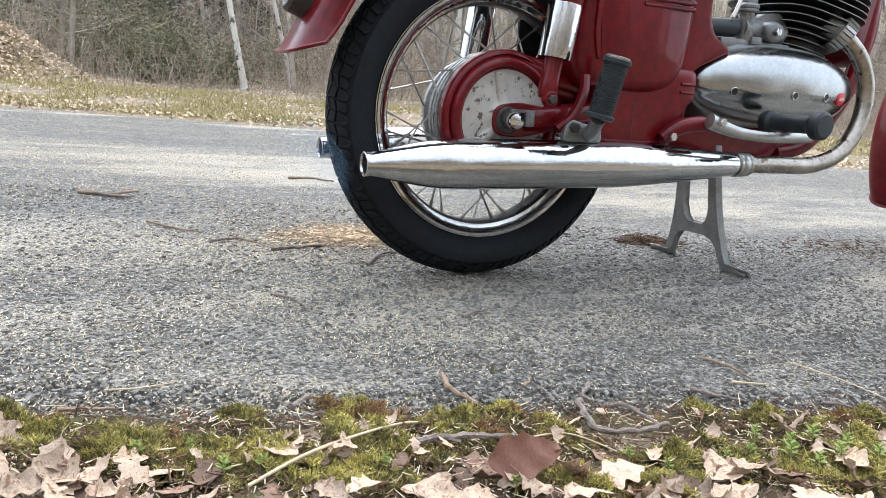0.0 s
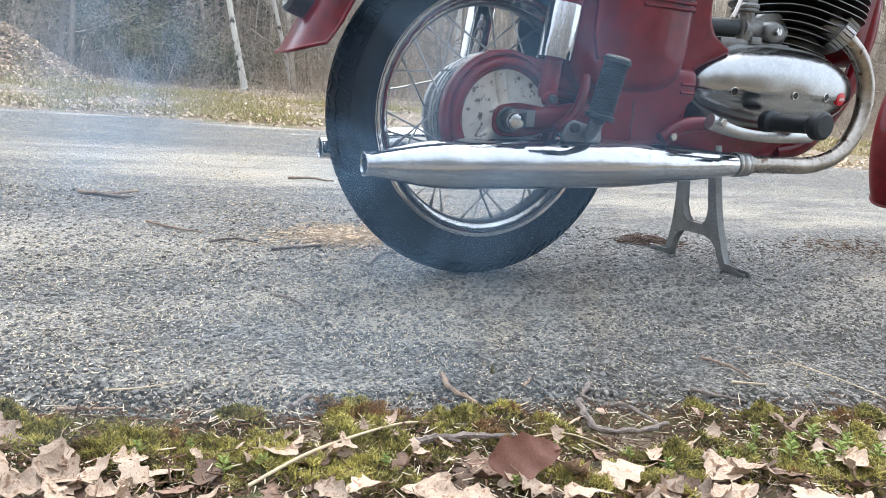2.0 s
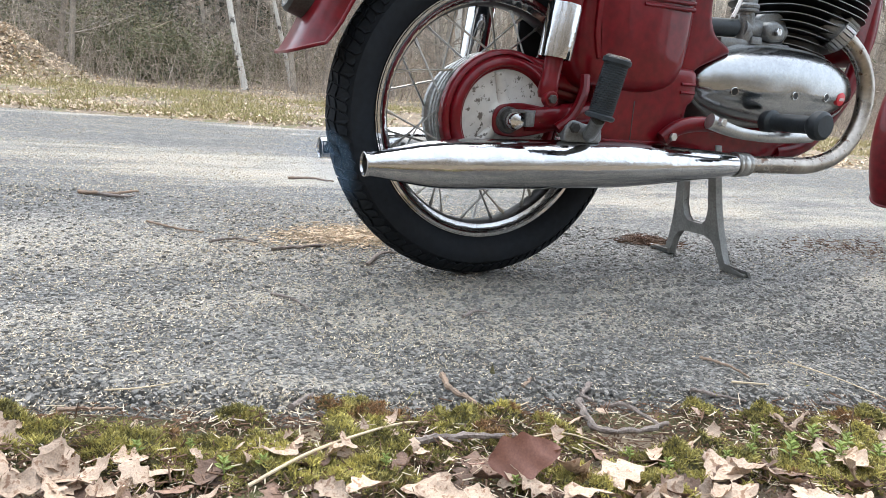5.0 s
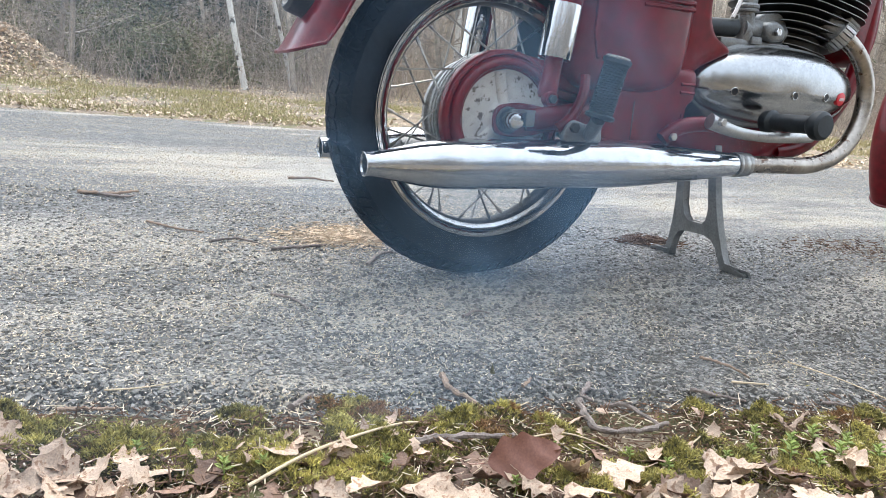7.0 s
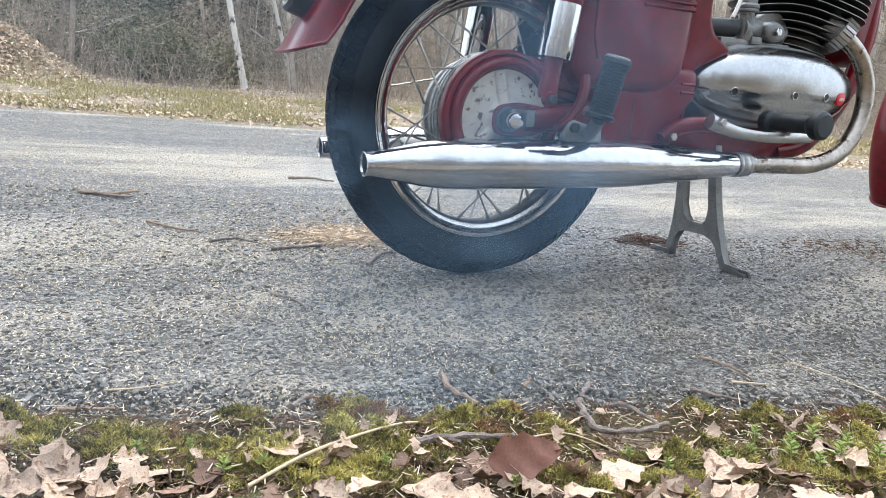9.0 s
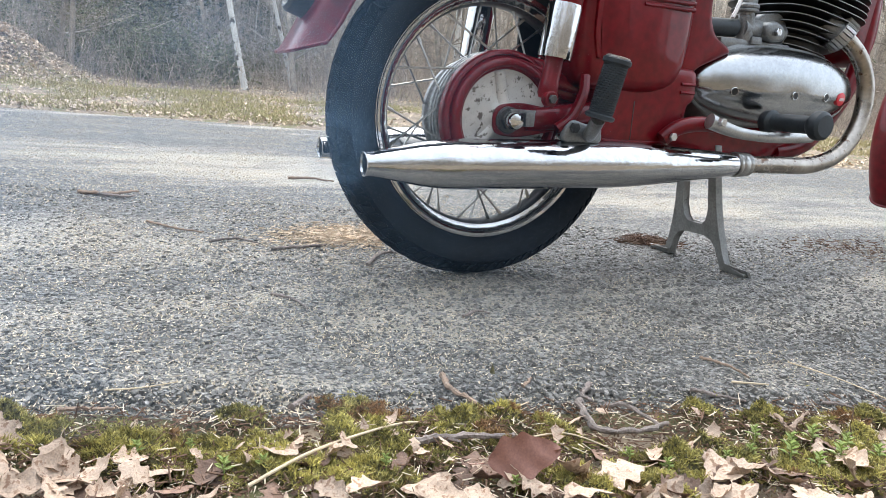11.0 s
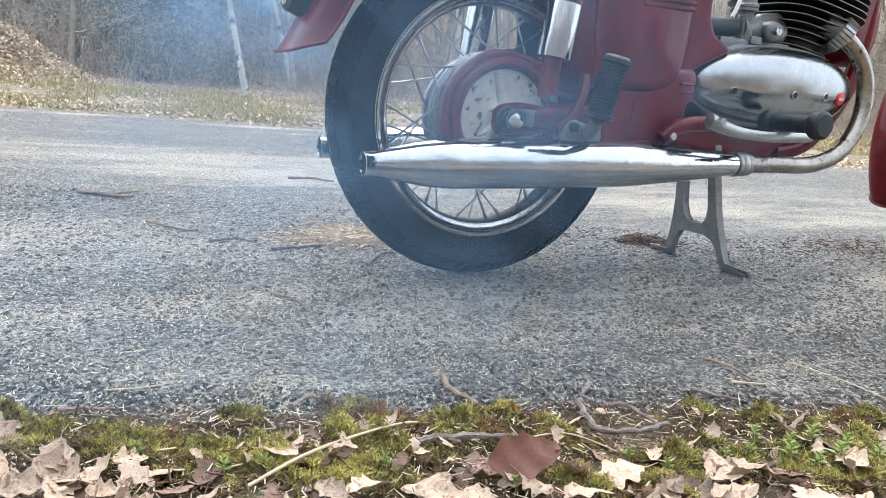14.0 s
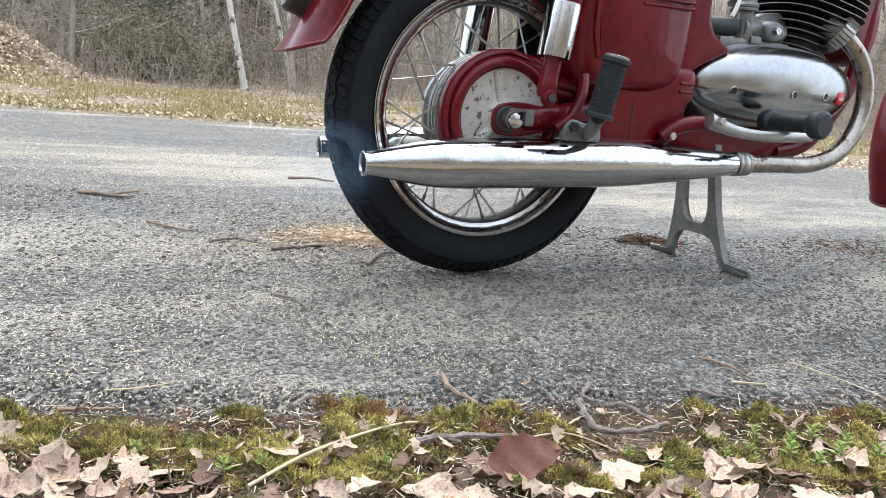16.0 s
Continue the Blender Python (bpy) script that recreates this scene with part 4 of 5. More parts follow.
def rods(starts, ends, r0, r1, sides=3):
    """Many tapered straight stems in one set of arrays."""
    n = len(starts)
    d = ends - starts
    ln = np.linalg.norm(d, axis=1, keepdims=True)
    d = d / np.maximum(ln, 1e-6)
    ref = np.where(np.abs(d[:, 2:3]) < 0.9, np.array([[0, 0, 1.0]]), np.array([[1.0, 0, 0]]))
    u = np.cross(d, ref)
    u /= np.linalg.norm(u, axis=1, keepdims=True)
    v = np.cross(d, u)
    verts = np.empty((n, 2 * sides, 3))
    for k in range(sides):
        a = 2 * math.pi * k / sides
        o = math.cos(a) * u + math.sin(a) * v
        verts[:, k] = starts + o * np.reshape(r0, (-1, 1))
        verts[:, sides + k] = ends + o * np.reshape(r1, (-1, 1))
    faces = []
    base = (np.arange(n) * 2 * sides)[:, None]
    for k in range(sides):
        j = (k + 1) % sides
        faces.append(base + np.array([[k, j, sides + j, sides + k]]))
    return verts.reshape(-1, 3), np.concatenate(faces)


def flakes(pos, size, tilt, seed, fold=0.35):
    """Small folded leaves: two triangles each side of a midrib."""
    g = np.random.default_rng(seed)
    n = len(pos)
    yaw = g.uniform(0, 2 * math.pi, n)
    l = size[:, None]
    fx = np.stack([np.cos(yaw), np.sin(yaw), g.normal(0, tilt, n)], 1)
    fx /= np.linalg.norm(fx, axis=1, keepdims=True)
    sx = np.cross(fx, np.stack([g.normal(0, tilt, n), g.normal(0, tilt, n), np.ones(n)], 1))
    sx /= np.linalg.norm(sx, axis=1, keepdims=True)
    up = np.cross(sx, fx)
    w = g.uniform(0.28, 0.42, (n, 1))
    cup = g.uniform(-fold, fold, (n, 1))
    verts = np.stack([pos - fx * l * 0.5, pos + sx * l * w + up * l * cup - fx * l * 0.08, pos + fx * l * 0.5 + up * l * cup * 0.6, pos - sx * l * w + up * l * cup + fx * l * 0.06], 1)
    b = (np.arange(n) * 4)[:, None]
    faces = np.concatenate([b + np.array([[0, 1, 2]]), b + np.array([[0, 2, 3]])])
    return verts.reshape(-1, 3), faces


def on_ground(r, f, lift=0.0):
    p = place(r, f)
    return (p.x, p.y, ground_height(r, f) + lift)


def grow_tree(seed, height, radius, lean, mat, name, label, limbs=16, low=0.15):
    g = random.Random(seed)
    tree = empty(name, label, "tree")
    bm = bmesh.new()
    pts = []
    ph = g.uniform(0, 6)
    for k in range(9):
        t = k / 8
        pts.append(Vector((lean[0] * t * height + 0.06 * math.sin(t * 7 + ph) * height * 0.12, lean[1] * t * height + 0.05 * math.cos(t * 6 + ph) * height * 0.1, -0.25 + t * height)))
    tube(bm, pts, lambda t: radius * (1.15 - t) * (1 + 0.5 * max(0, 0.06 - t) / 0.06) + 0.004, 8, 3)
    part("trunk", bm, mat, tree)
    st, en, ra, rb = [], [], [], []
    for i in range(limbs):
        t = low + (0.97 - low) * (i + g.random()) / limbs
        k = min(int(t * 8), 7)
        p = pts[k].lerp(pts[k + 1], t * 8 - k)
        a = g.uniform(0, 6.28)
        ln = height * g.uniform(0.12, 0.26) * (1.15 - t)
        d = Vector((math.cos(a), math.sin(a), g.uniform(0.15, 0.9))).normalized()
        q, rr = p, radius * (1.15 - t) * 0.38 + 0.003
        for s in range(4):
            e = q + d * ln / 4
            st.append(q), en.append(e), ra.append(rr), rb.append(rr * 0.72)
            for w in range(3):
                dd = (d + Vector((g.uniform(-1, 1), g.uniform(-1, 1), g.uniform(-0.5, 0.9)))).normalized()
                mid = q.lerp(e, g.random())
                tip = mid + dd * ln * g.uniform(0.12, 0.32)
                st.append(mid), en.append(tip), ra.append(rr * 0.4), rb.append(0.002)
                for x in range(2):
                    d3 = (dd + Vector((g.uniform(-1, 1), g.uniform(-1, 1), g.uniform(-0.6, 0.8)))).normalized()
                    m2 = mid.lerp(tip, g.uniform(0.3, 0.9))
                    st.append(m2), en.append(m2 + d3 * ln * g.uniform(0.08, 0.2)), ra.append(rr * 0.22 + 0.001), rb.append(0.0012)
            q, rr = e, rr * 0.72
            d = (d + Vector((g.uniform(-0.35, 0.35), g.uniform(-0.35, 0.35), g.uniform(-0.1, 0.3)))).normalized()
    v, f = rods(np.array([list(x) for x in st]), np.array([list(x) for x in en]), np.array(ra), np.array(rb), 3)
    ob = from_arrays("crown", v, f, mat if mat is not M_BIRCH else M_BARK)
    ob.parent = tree
    tagged(ob, kind="stuff")
    return tagged(tree, group="trees of the roadside wood")


def build_woods():
    dark = [grow_tree(s, h, r, ln, M_BARK, "bare_tree", "slender leafless grey-brown woodland tree", 18, 0.1) for s, h, r, ln in
            ((1, 7.5, 0.075, (0.03, 0.02)), (2, 9, 0.10, (-0.04, 0.03)), (3, 6, 0.05, (0.07, -0.02)), (4, 8, 0.06, (-0.09, 0)), (5, 5, 0.035, (0.02, 0.1)))]
    birch = [grow_tree(s, h, r, ln, M_BIRCH, "birch_tree", "leafless birch with pale peeling bark", 14, 0.3) for s, h, r, ln in
             ((11, 8, 0.036, (-0.16, 0.02)), (12, 9, 0.045, (0.02, 0.0)), (13, 7, 0.030, (-0.2, 0.0)))]
    g = random.Random(5)
    spots = []

    def at(ob, r, f, turn=0, s=1.0, first=False):
        x, y, z = on_ground(r, f)
        m = pose(x, y, z, 0, 0, turn)
        if first:
            ob.matrix_basis = m
        else:
            copy_thing(ob, m)

    back = math.degrees(-YAW)
    at(birch[0], -2.86, 8.6, back, first=True)
    at(birch[2], -2.62, 10.2, back, first=True)
    at(birch[1], -0.05, 10.5, back, first=True)
    for r, f in ((0.18, 12.0), (0.45, 10.9), (1.35, 12.5), (-1.2, 15.0), (3.4, 13.0), (-7.0, 17.0)):
        at(birch[1], r, f, g.uniform(0, 360))
    used = set()
    n = 0
    while n < 120:
        f = 8.8 + 24 * g.random() ** 1.4
        r = g.uniform(-0.8, 0.85) * (f + 1.3)
        if abs(r + 3.5) < 0.25 and f < 9:
            continue
        k = g.randrange(5)
        if f < 13 and (k < 2 or r < -2):
            k = 4
        at(dark[k], r, f, g.uniform(0, 360), first=k not in used)
        used.add(k)
        n += 1
    # the wood goes on behind the viewpoint, mirrored in the chrome
    for k in range(46):
        at(dark[g.randrange(5)], -17 + 0.75 * k + g.uniform(-0.4, 0.4), g.uniform(-13, -5.5), g.uniform(0, 360))
    for r, f in ((-1.5, -3.6), (1.3, -4.4), (3.6, -4.0), (-3.2, -7.5), (1.6, -9.0), (5.5, -8.0), (-7.5, -9.5), (9.0, -10.5), (-12, -10), (13, -9)):
        at(dark[g.randrange(4)], r, f, g.uniform(0, 360))


def build_far_stems():
    g = np.random.default_rng(21)
    n = 5200
    f = 14 + 44 * g.random(n) ** 0.9
    r = g.uniform(-0.95, 0.95, n) * (f + 2)
    st = np.array([on_ground(a, b, -0.1) for a, b in zip(r, f)])
    h = g.uniform(1.2, 7.5, n)
    en = st + np.stack([g.normal(0, 0.09, n) * h, g.normal(0, 0.09, n) * h, h], 1)
    rad = g.uniform(0.012, 0.055, n)
    # and on the near side of the road
    m = 2600
    fb, rb = -7 - 26 * g.random(m), g.uniform(-34, 34, m)
    sb = np.array([on_ground(a, b, -0.1) for a, b in zip(rb, fb)])
    hb = g.uniform(3, 9, m)
    eb = sb + np.stack([g.normal(0, 0.06, m) * hb, g.normal(0, 0.06, m) * hb, hb], 1)
    st, en, rad = np.concatenate([st, sb]), np.concatenate([en, eb]), np.concatenate([rad, g.uniform(0.03, 0.13, m)])
    v, q = rods(st, en, rad, rad * 0.4, 4)
    tagged(from_arrays("distant_wood", v, q, M_FARWOOD), "dense bare stems deeper in the wood", "woods", kind="stuff")


def build_brush():
    g = np.random.default_rng(22)
    n = 8500
    f = 7.4 + 9 * g.random(n) ** 1.2
    r = g.uniform(-0.85, 0.85, n) * (f + 1.5)
    st = np.array([on_ground(a, b, -0.05) for a, b in zip(r, f)])
    h = g.uniform(0.15, 1.0, n) * np.clip((f - 6.6) / 2.2, 0.3, 1.9)
    lean = g.normal(0, 0.35, (n, 2)) * h[:, None]
    en = st + np.concatenate([lean, h[:, None]], 1)
    rad = g.uniform(0.0014, 0.004, n)
    # side twigs
    k = g.integers(0, n, 30000)
    t = g.uniform(0.25, 1.0, (30000, 1))
    s2 = st[k] * (1 - t) + en[k] * t
    e2 = s2 + np.concatenate([g.normal(0, 0.2, (30000, 2)), g.uniform(-0.06, 0.22, (30000, 1))], 1) * np.minimum(1.2, h[k])[:, None]
    v, q = rods(np.concatenate([st, s2]), np.concatenate([en, e2]), np.concatenate([rad, rad[k] * 0.6]), np.concatenate([rad * 0.5, rad[k] * 0.3]), 3)
    tagged(from_arrays("brushwood", v, q, M_TWIGS), "tangled dry brown undergrowth along the wood", "undergrowth", kind="stuff")
    # dark evergreen shrubs and ivy low between the stems
    m = 70000
    near = [(-5.6, 10.2, 0.9), (-5.0, 10.6, 1.0), (-4.6, 9.4, 0.55), (-4.2, 9.6, 0.6), (-3.35, 9.1, 0.42), (-3.0, 11.5, 0.8), (-6.4, 11.0, 1.2), (-6.9, 9.8, 1.0), (-1.9, 12.5, 0.7)]
    cl = np.array(near + [(rr, ff, ss) for rr, ff, ss in zip(g.uniform(-12, 12, 30), g.uniform(13, 22, 30), g.uniform(0.6, 1.4, 30))])
    c = cl[np.where(g.random(m) < 0.55, g.integers(0, len(near), m), g.integers(0, len(cl), m))]
    o = g.normal(0, 0.36, (m, 3)) * c[:, 2:3]
    pos = np.array([on_ground(a[0] + b[0], a[1] + b[1], abs(b[2]) * 1.6 + 0.05) for a, b in zip(c, o)])
    v, q = flakes(pos, g.uniform(0.02, 0.055, m), 0.8, 31)
    # young conifers deeper in, dark between the bare stems
    k = 80000
    tr, tf, th = g.uniform(-19, -5.0, 60), g.uniform(13, 21, 60), g.uniform(2.5, 6.0, 60)
    w = g.integers(0, 60, k)
    t = g.random(k) ** 0.8
    ang, out = g.uniform(0, 6.28, k), (1 - t) * th[w] * 0.24 * g.random(k) ** 0.5 + 0.03
    base = np.array([on_ground(a, b) for a, b in zip(tr, tf)])
    cone = base[w] + np.stack([np.cos(ang) * out, np.sin(ang) * out, 0.2 + t * th[w] - 0.25 * out], 1)
    v2, q2 = flakes(cone, g.uniform(0.08, 0.2, k), 0.35, 33)
    tagged(from_arrays("young_conifers", v2, q2, M_CONIFER), "dark green young conifers deeper in the wood", "conifers", kind="stuff")
    tagged(from_arrays("evergreen_undergrowth", v, q, M_EVERGREEN), "dark green evergreen scrub among the stems", "undergrowth", kind="stuff")


def build_far_verge():
    g = np.random.default_rng(23)
    n = 12000
    f = 3.85 + 5.8 * g.random(n) ** 1.25
    r = g.uniform(-0.78, 0.78, n) * (f + 1.8)
    # leaves gather along the edge of the road and on the bank
    m = 1500
    f = np.concatenate([f, 3.98 + np.abs(g.normal(0, 0.16, m)), g.normal(7.2, 0.5, 3600)])
    r = np.concatenate([r, g.uniform(-4.5, 6.5, m), g.normal(-5.7, 0.55, 3600)])
    pos = np.array([on_ground(a, b, 0.008 + 0.02 * c) for a, b, c in zip(r, f, g.random(len(r)))])
    v, q = flakes(pos, np.concatenate([g.uniform(0.012, 0.045, len(pos) - 3600), g.uniform(0.02, 0.07, 3600)]), 0.5, 32)
    tagged(from_arrays("leaf_litter", v, q, M_LITTER), "pale dry leaves strewn over the far verge", "leaf litter", kind="stuff")
    n = 60000
    f = 4.0 + 4.6 * g.random(n) ** 1.1
    r = g.uniform(-0.8, 0.8, n) * (f + 1.8)
    keep = (np.array([noise.noise((a * 0.8, b * 1.3, 3)) + 0.25 * math.sin(b) for a, b in zip(r, f)]) > -0.22) & (r > -5.2) & (f < 7.4)
    r, f = r[keep], f[keep]
    st = np.array([on_ground(a, b, -0.01) for a, b in zip(r, f)])
    h = g.uniform(0.02, 0.07, len(st)) * np.where(g.random(len(st)) > 0.985, 3.5, 1)
    en = st + np.stack([g.normal(0, 0.5, len(st)) * h, g.normal(0, 0.5, len(st)) * h, h], 1)
    v, q = rods(st, en, np.full(len(st), 0.0035), np.full(len(st), 0.001), 3)
    tagged(from_arrays("verge_grass", v, q, M_DRYGRASS), "short yellow-green grass of the far verge", "grass", kind="stuff")


# ---- loose matter on the road ----
def build_road_litter():
    g = np.random.default_rng(24)
    # chopped straw, thicker in drifts behind the wheel and along the middle of the road
    n = 95000
    d = 0.55 + 4.6 * g.random(n) ** 1.5
    a = g.uniform(-0.62, 0.62, n)
    r, f = -0.05 + d * np.tan(a), -1.3 + d
    w = np.array([noise.noise((x * 1.1, y * 2.2, 9)) + 0.8 * noise.noise((x * 5, y * 7, 4)) + 0.5 * noise.noise((x * 16, y * 20, 4)) for x, y in zip(r, f)])
    keep = (w + g.normal(0, 0.3, n) > -0.12) & (f > -0.6 + 0.2 * np.clip(r, -1, 1)) & (f < 3.9)
    r, f = r[keep], f[keep]
    p = np.stack([0.9002 * r + 0.4355 * f, -0.4355 * r + 0.9002 * f], 1)
    drift = np.concatenate([np.stack([g.normal(-0.10, 0.09, 1500), g.normal(0.33, 0.07, 1500)], 1), np.stack([g.normal(-0.2, 0.12, 500), g.normal(0.2, 0.1, 500)], 1),
                            np.stack([g.normal(0.35, 0.16, 700), g.normal(0.5, 0.07, 700)], 1)])
    p = np.concatenate([p, drift])
    m = len(p)
    yaw = g.uniform(0, 6.28, m)
    ln = g.uniform(0.0012, 0.0045, m) * np.where(g.random(m) > 0.97, 3.0, 1) * np.clip(0.6 + 0.35 * (p[:, 1] + 1.0), 0.6, 1.6)
    st = np.concatenate([p, g.uniform(0.0006, 0.002, (m, 1))], 1)
    en = st + np.stack([np.cos(yaw) * ln, np.sin(yaw) * ln, g.uniform(-0.0008, 0.0025, m)], 1)
    rad = g.uniform(0.00045, 0.00105, m) * np.clip(0.7 + 0.3 * (p[:, 1] + 1.0), 0.7, 1.5)
    v, q = rods(st, en, rad, rad * 0.7, 3)
    tagged(from_arrays("straw_bits", v, q, M_STRAW), "chopped straw and seed husks scattered on asphalt", "straw", kind="stuff")
    k = 2600
    hx, hy = g.normal(-0.12, 0.10, k), g.normal(0.33, 0.055, k)
    st = np.stack([hx, hy, 0.002 + 0.008 * g.random(k) * np.exp(-((hx + 0.12) / 0.12) ** 2)], 1)
    yaw, ln = g.uniform(0, 6.28, k), g.uniform(0.005, 0.018, k)
    en = st + np.stack([np.cos(yaw) * ln, np.sin(yaw) * ln, g.uniform(-0.001, 0.002, k)], 1)
    rad = g.uniform(0.0007, 0.0016, k)
    v, q = rods(st, en, rad, rad * 0.7, 3)
    tagged(from_arrays("straw_heap", v, q, M_HUSK), "tan heap of chopped straw behind the tyre", "straw", kind="stuff")
    # exposed slate-grey stones of the worn surface
    n = 30000
    d = 0.55 + 1.35 * g.random(n) ** 1.5
    a = g.uniform(-0.62, 0.62, n)
    r, f = -0.05 + d * np.tan(a), -1.3 + d
    ok = np.array([b > edge_near(a) + 0.01 for a, b in zip(r, f)])
    r, f = r[ok], f[ok]
    n = len(r)
    pos = np.stack([0.9002 * r + 0.4355 * f, -0.4355 * r + 0.9002 * f, np.zeros(n)], 1)
    size = (0.0016 + 0.0046 * g.random(n) ** 2.2) * np.clip(0.85 + 0.25 * (f + 0.7), 0.85, 1.5)
    k = 5
    ang = np.sort(g.uniform(0, 2 * math.pi, (n, k)), axis=1) * 0.4 + np.arange(k)[None] * (2 * math.pi / k) * 0.6 + g.uniform(0, 6.28, (n, 1))
    rad = size[:, None] * g.uniform(0.65, 1.15, (n, k))
    tx, ty = g.normal(0, 0.22, (n, 1)), g.normal(0, 0.22, (n, 1))
    cx, cy = np.cos(ang) * rad, np.sin(ang) * rad
    top = np.stack([pos[:, :1] + cx * 0.85, pos[:, 1:2] + cy * 0.85, g.uniform(0.0003, 0.0022, (n, 1)) * np.clip(size[:, None] / 0.004, 0.5, 1.3) + cx * tx + cy * ty], 2)
    low = np.stack([pos[:, :1] + cx, pos[:, 1:2] + cy, np.full((n, k), -0.002)], 2)
    v = np.concatenate([top, low], 1).reshape(-1, 3)
    b = (np.arange(n) * 2 * k)[:, None]
    faces = (b + np.arange(k)[None]).tolist()
    for i in range(k):
        j = (i + 1) % k
        faces += (b + np.array([[i, i + k, j + k, j]])).tolist()
    tagged(from_arrays("stone_chips", v, faces, M_CHIP), "dark slate chips bedded in the worn asphalt", "stones", kind="stuff")
    # rotting brown litter beside the stand
    c = [(0.575, 0.20, 0.03, 600), (0.60, 0.15, 0.035, 250), (1.15, 0.05, 0.12, 350)]
    p = np.concatenate([np.stack([g.normal(x, s, k), g.normal(y, s * 0.55, k), np.abs(g.normal(0, 0.006, k)) + 0.001], 1) for x, y, s, k in c])
    d = g.normal(0, 1, p.shape) * np.array([1, 1, 0.3])
    d *= (g.uniform(0.006, 0.02, (len(p), 1)) / np.linalg.norm(d, axis=1, keepdims=True))
    en = p + d
    en[:, 2] = np.maximum(en[:, 2], 0.001)
    v, q = rods(p, en, np.full(len(p), 0.0012), np.full(len(p), 0.0006), 3)
    tagged(from_arrays("needle_litter", v, q, M_NEEDLE), "rotting brown needles heaped beside the stand", "litter", kind="stuff")


# lying twigs: thickness and way over the ground
DARK_TWIGS = [
    (0.0026, [(-0.369, -0.602), (-0.332, -0.611), (-0.271, -0.621)]),
    (0.0026, [(-0.148, -0.559), (-0.164, -0.577), (-0.186, -0.623), (-0.179, -0.641), (-0.147, -0.653), (-0.107, -0.647)]),
    (0.002, [(-0.104, -0.516), (-0.134, -0.54), (-0.132, -0.559)]),
    (0.0018, [(-0.127, -0.573), (-0.121, -0.603), (-0.114, -0.648)]),
    (0.0016, [(0.006, -0.563), (0.024, -0.588), (0.046, -0.61)]),
    (0.0022, [(-0.451, -0.481), (-0.421, -0.454)]),
    (0.0016, [(-0.388, -0.08), (-0.362, -0.116), (-0.354, -0.169)]),
    (0.0018, [(-0.432, 0.302), (-0.377, 0.307), (-0.339, 0.266)]),
    (0.0025, [(-0.327, 0.214), (-0.271, 0.217), (-0.214, 0.236)]),
    (0.0026, [(-0.181, 0.067), (-0.123, 0.149), (-0.091, 0.155)]),
    (0.0015, [(-0.139, -0.248), (-0.107, -0.233), (-0.091, -0.245)]),
    (0.0014, [(0.14, -0.638), (0.156, -0.658), (0.178, -0.684)]),
    (0.003, [(-0.646, 0.907), (-0.58, 0.835), (-0.546, 0.863)]),
]
BROWN_TWIGS = [
    (0.0022, [(-0.265, -0.446), (-0.275, -0.493), (-0.267, -0.525), (-0.265, -0.563)]),
    (0.0013, [(0.104, -0.48), (0.115, -0.52), (0.113, -0.554)]),
    (0.0015, [(-0.662, -0.424), (-0.635, -0.436), (-0.613, -0.435)]),
    (0.0018, [(-0.536, 0.515), (-0.485, 0.43), (-0.433, 0.385)]),
    (0.0035, [(-0.679, 0.925), (-0.612, 0.88), (-0.536, 0.93)]),
    (0.003, [(-0.057, 1.246), (0.015, 1.225), (0.08, 1.177)]),
    (0.0018, [(0.053, -0.64), (0.022, -0.673), (0.014, -0.691)]),
    (0.0018, [(0.018, -0.692), (0.073, -0.668)]),
    (0.0015, [(-0.188, -0.501), (-0.165, -0.482)]),
]
STALKS = [
    (0.0015, [(-0.52, -0.63), (-0.457, -0.6), (-0.371, -0.567), (-0.33, -0.554)]),
    (0.0016, [(0.075, -0.562), (0.117, -0.581)]),
    (0.001, [(0.218, -0.526), (0.23, -0.59), (0.234, -0.653)]),
    (0.001, [(-0.622, -0.39), (-0.588, -0.394), (-0.551, -0.389)]),
    (0.001, [(-0.271, -0.565), (-0.204, -0.539)]),
    (0.0009, [(-0.279, -0.63), (-0.223, -0.636), (-0.191, -0.674)]),
    (0.0011, [(-0.208, -0.733), (-0.162, -0.709), (-0.059, -0.662)]),
]


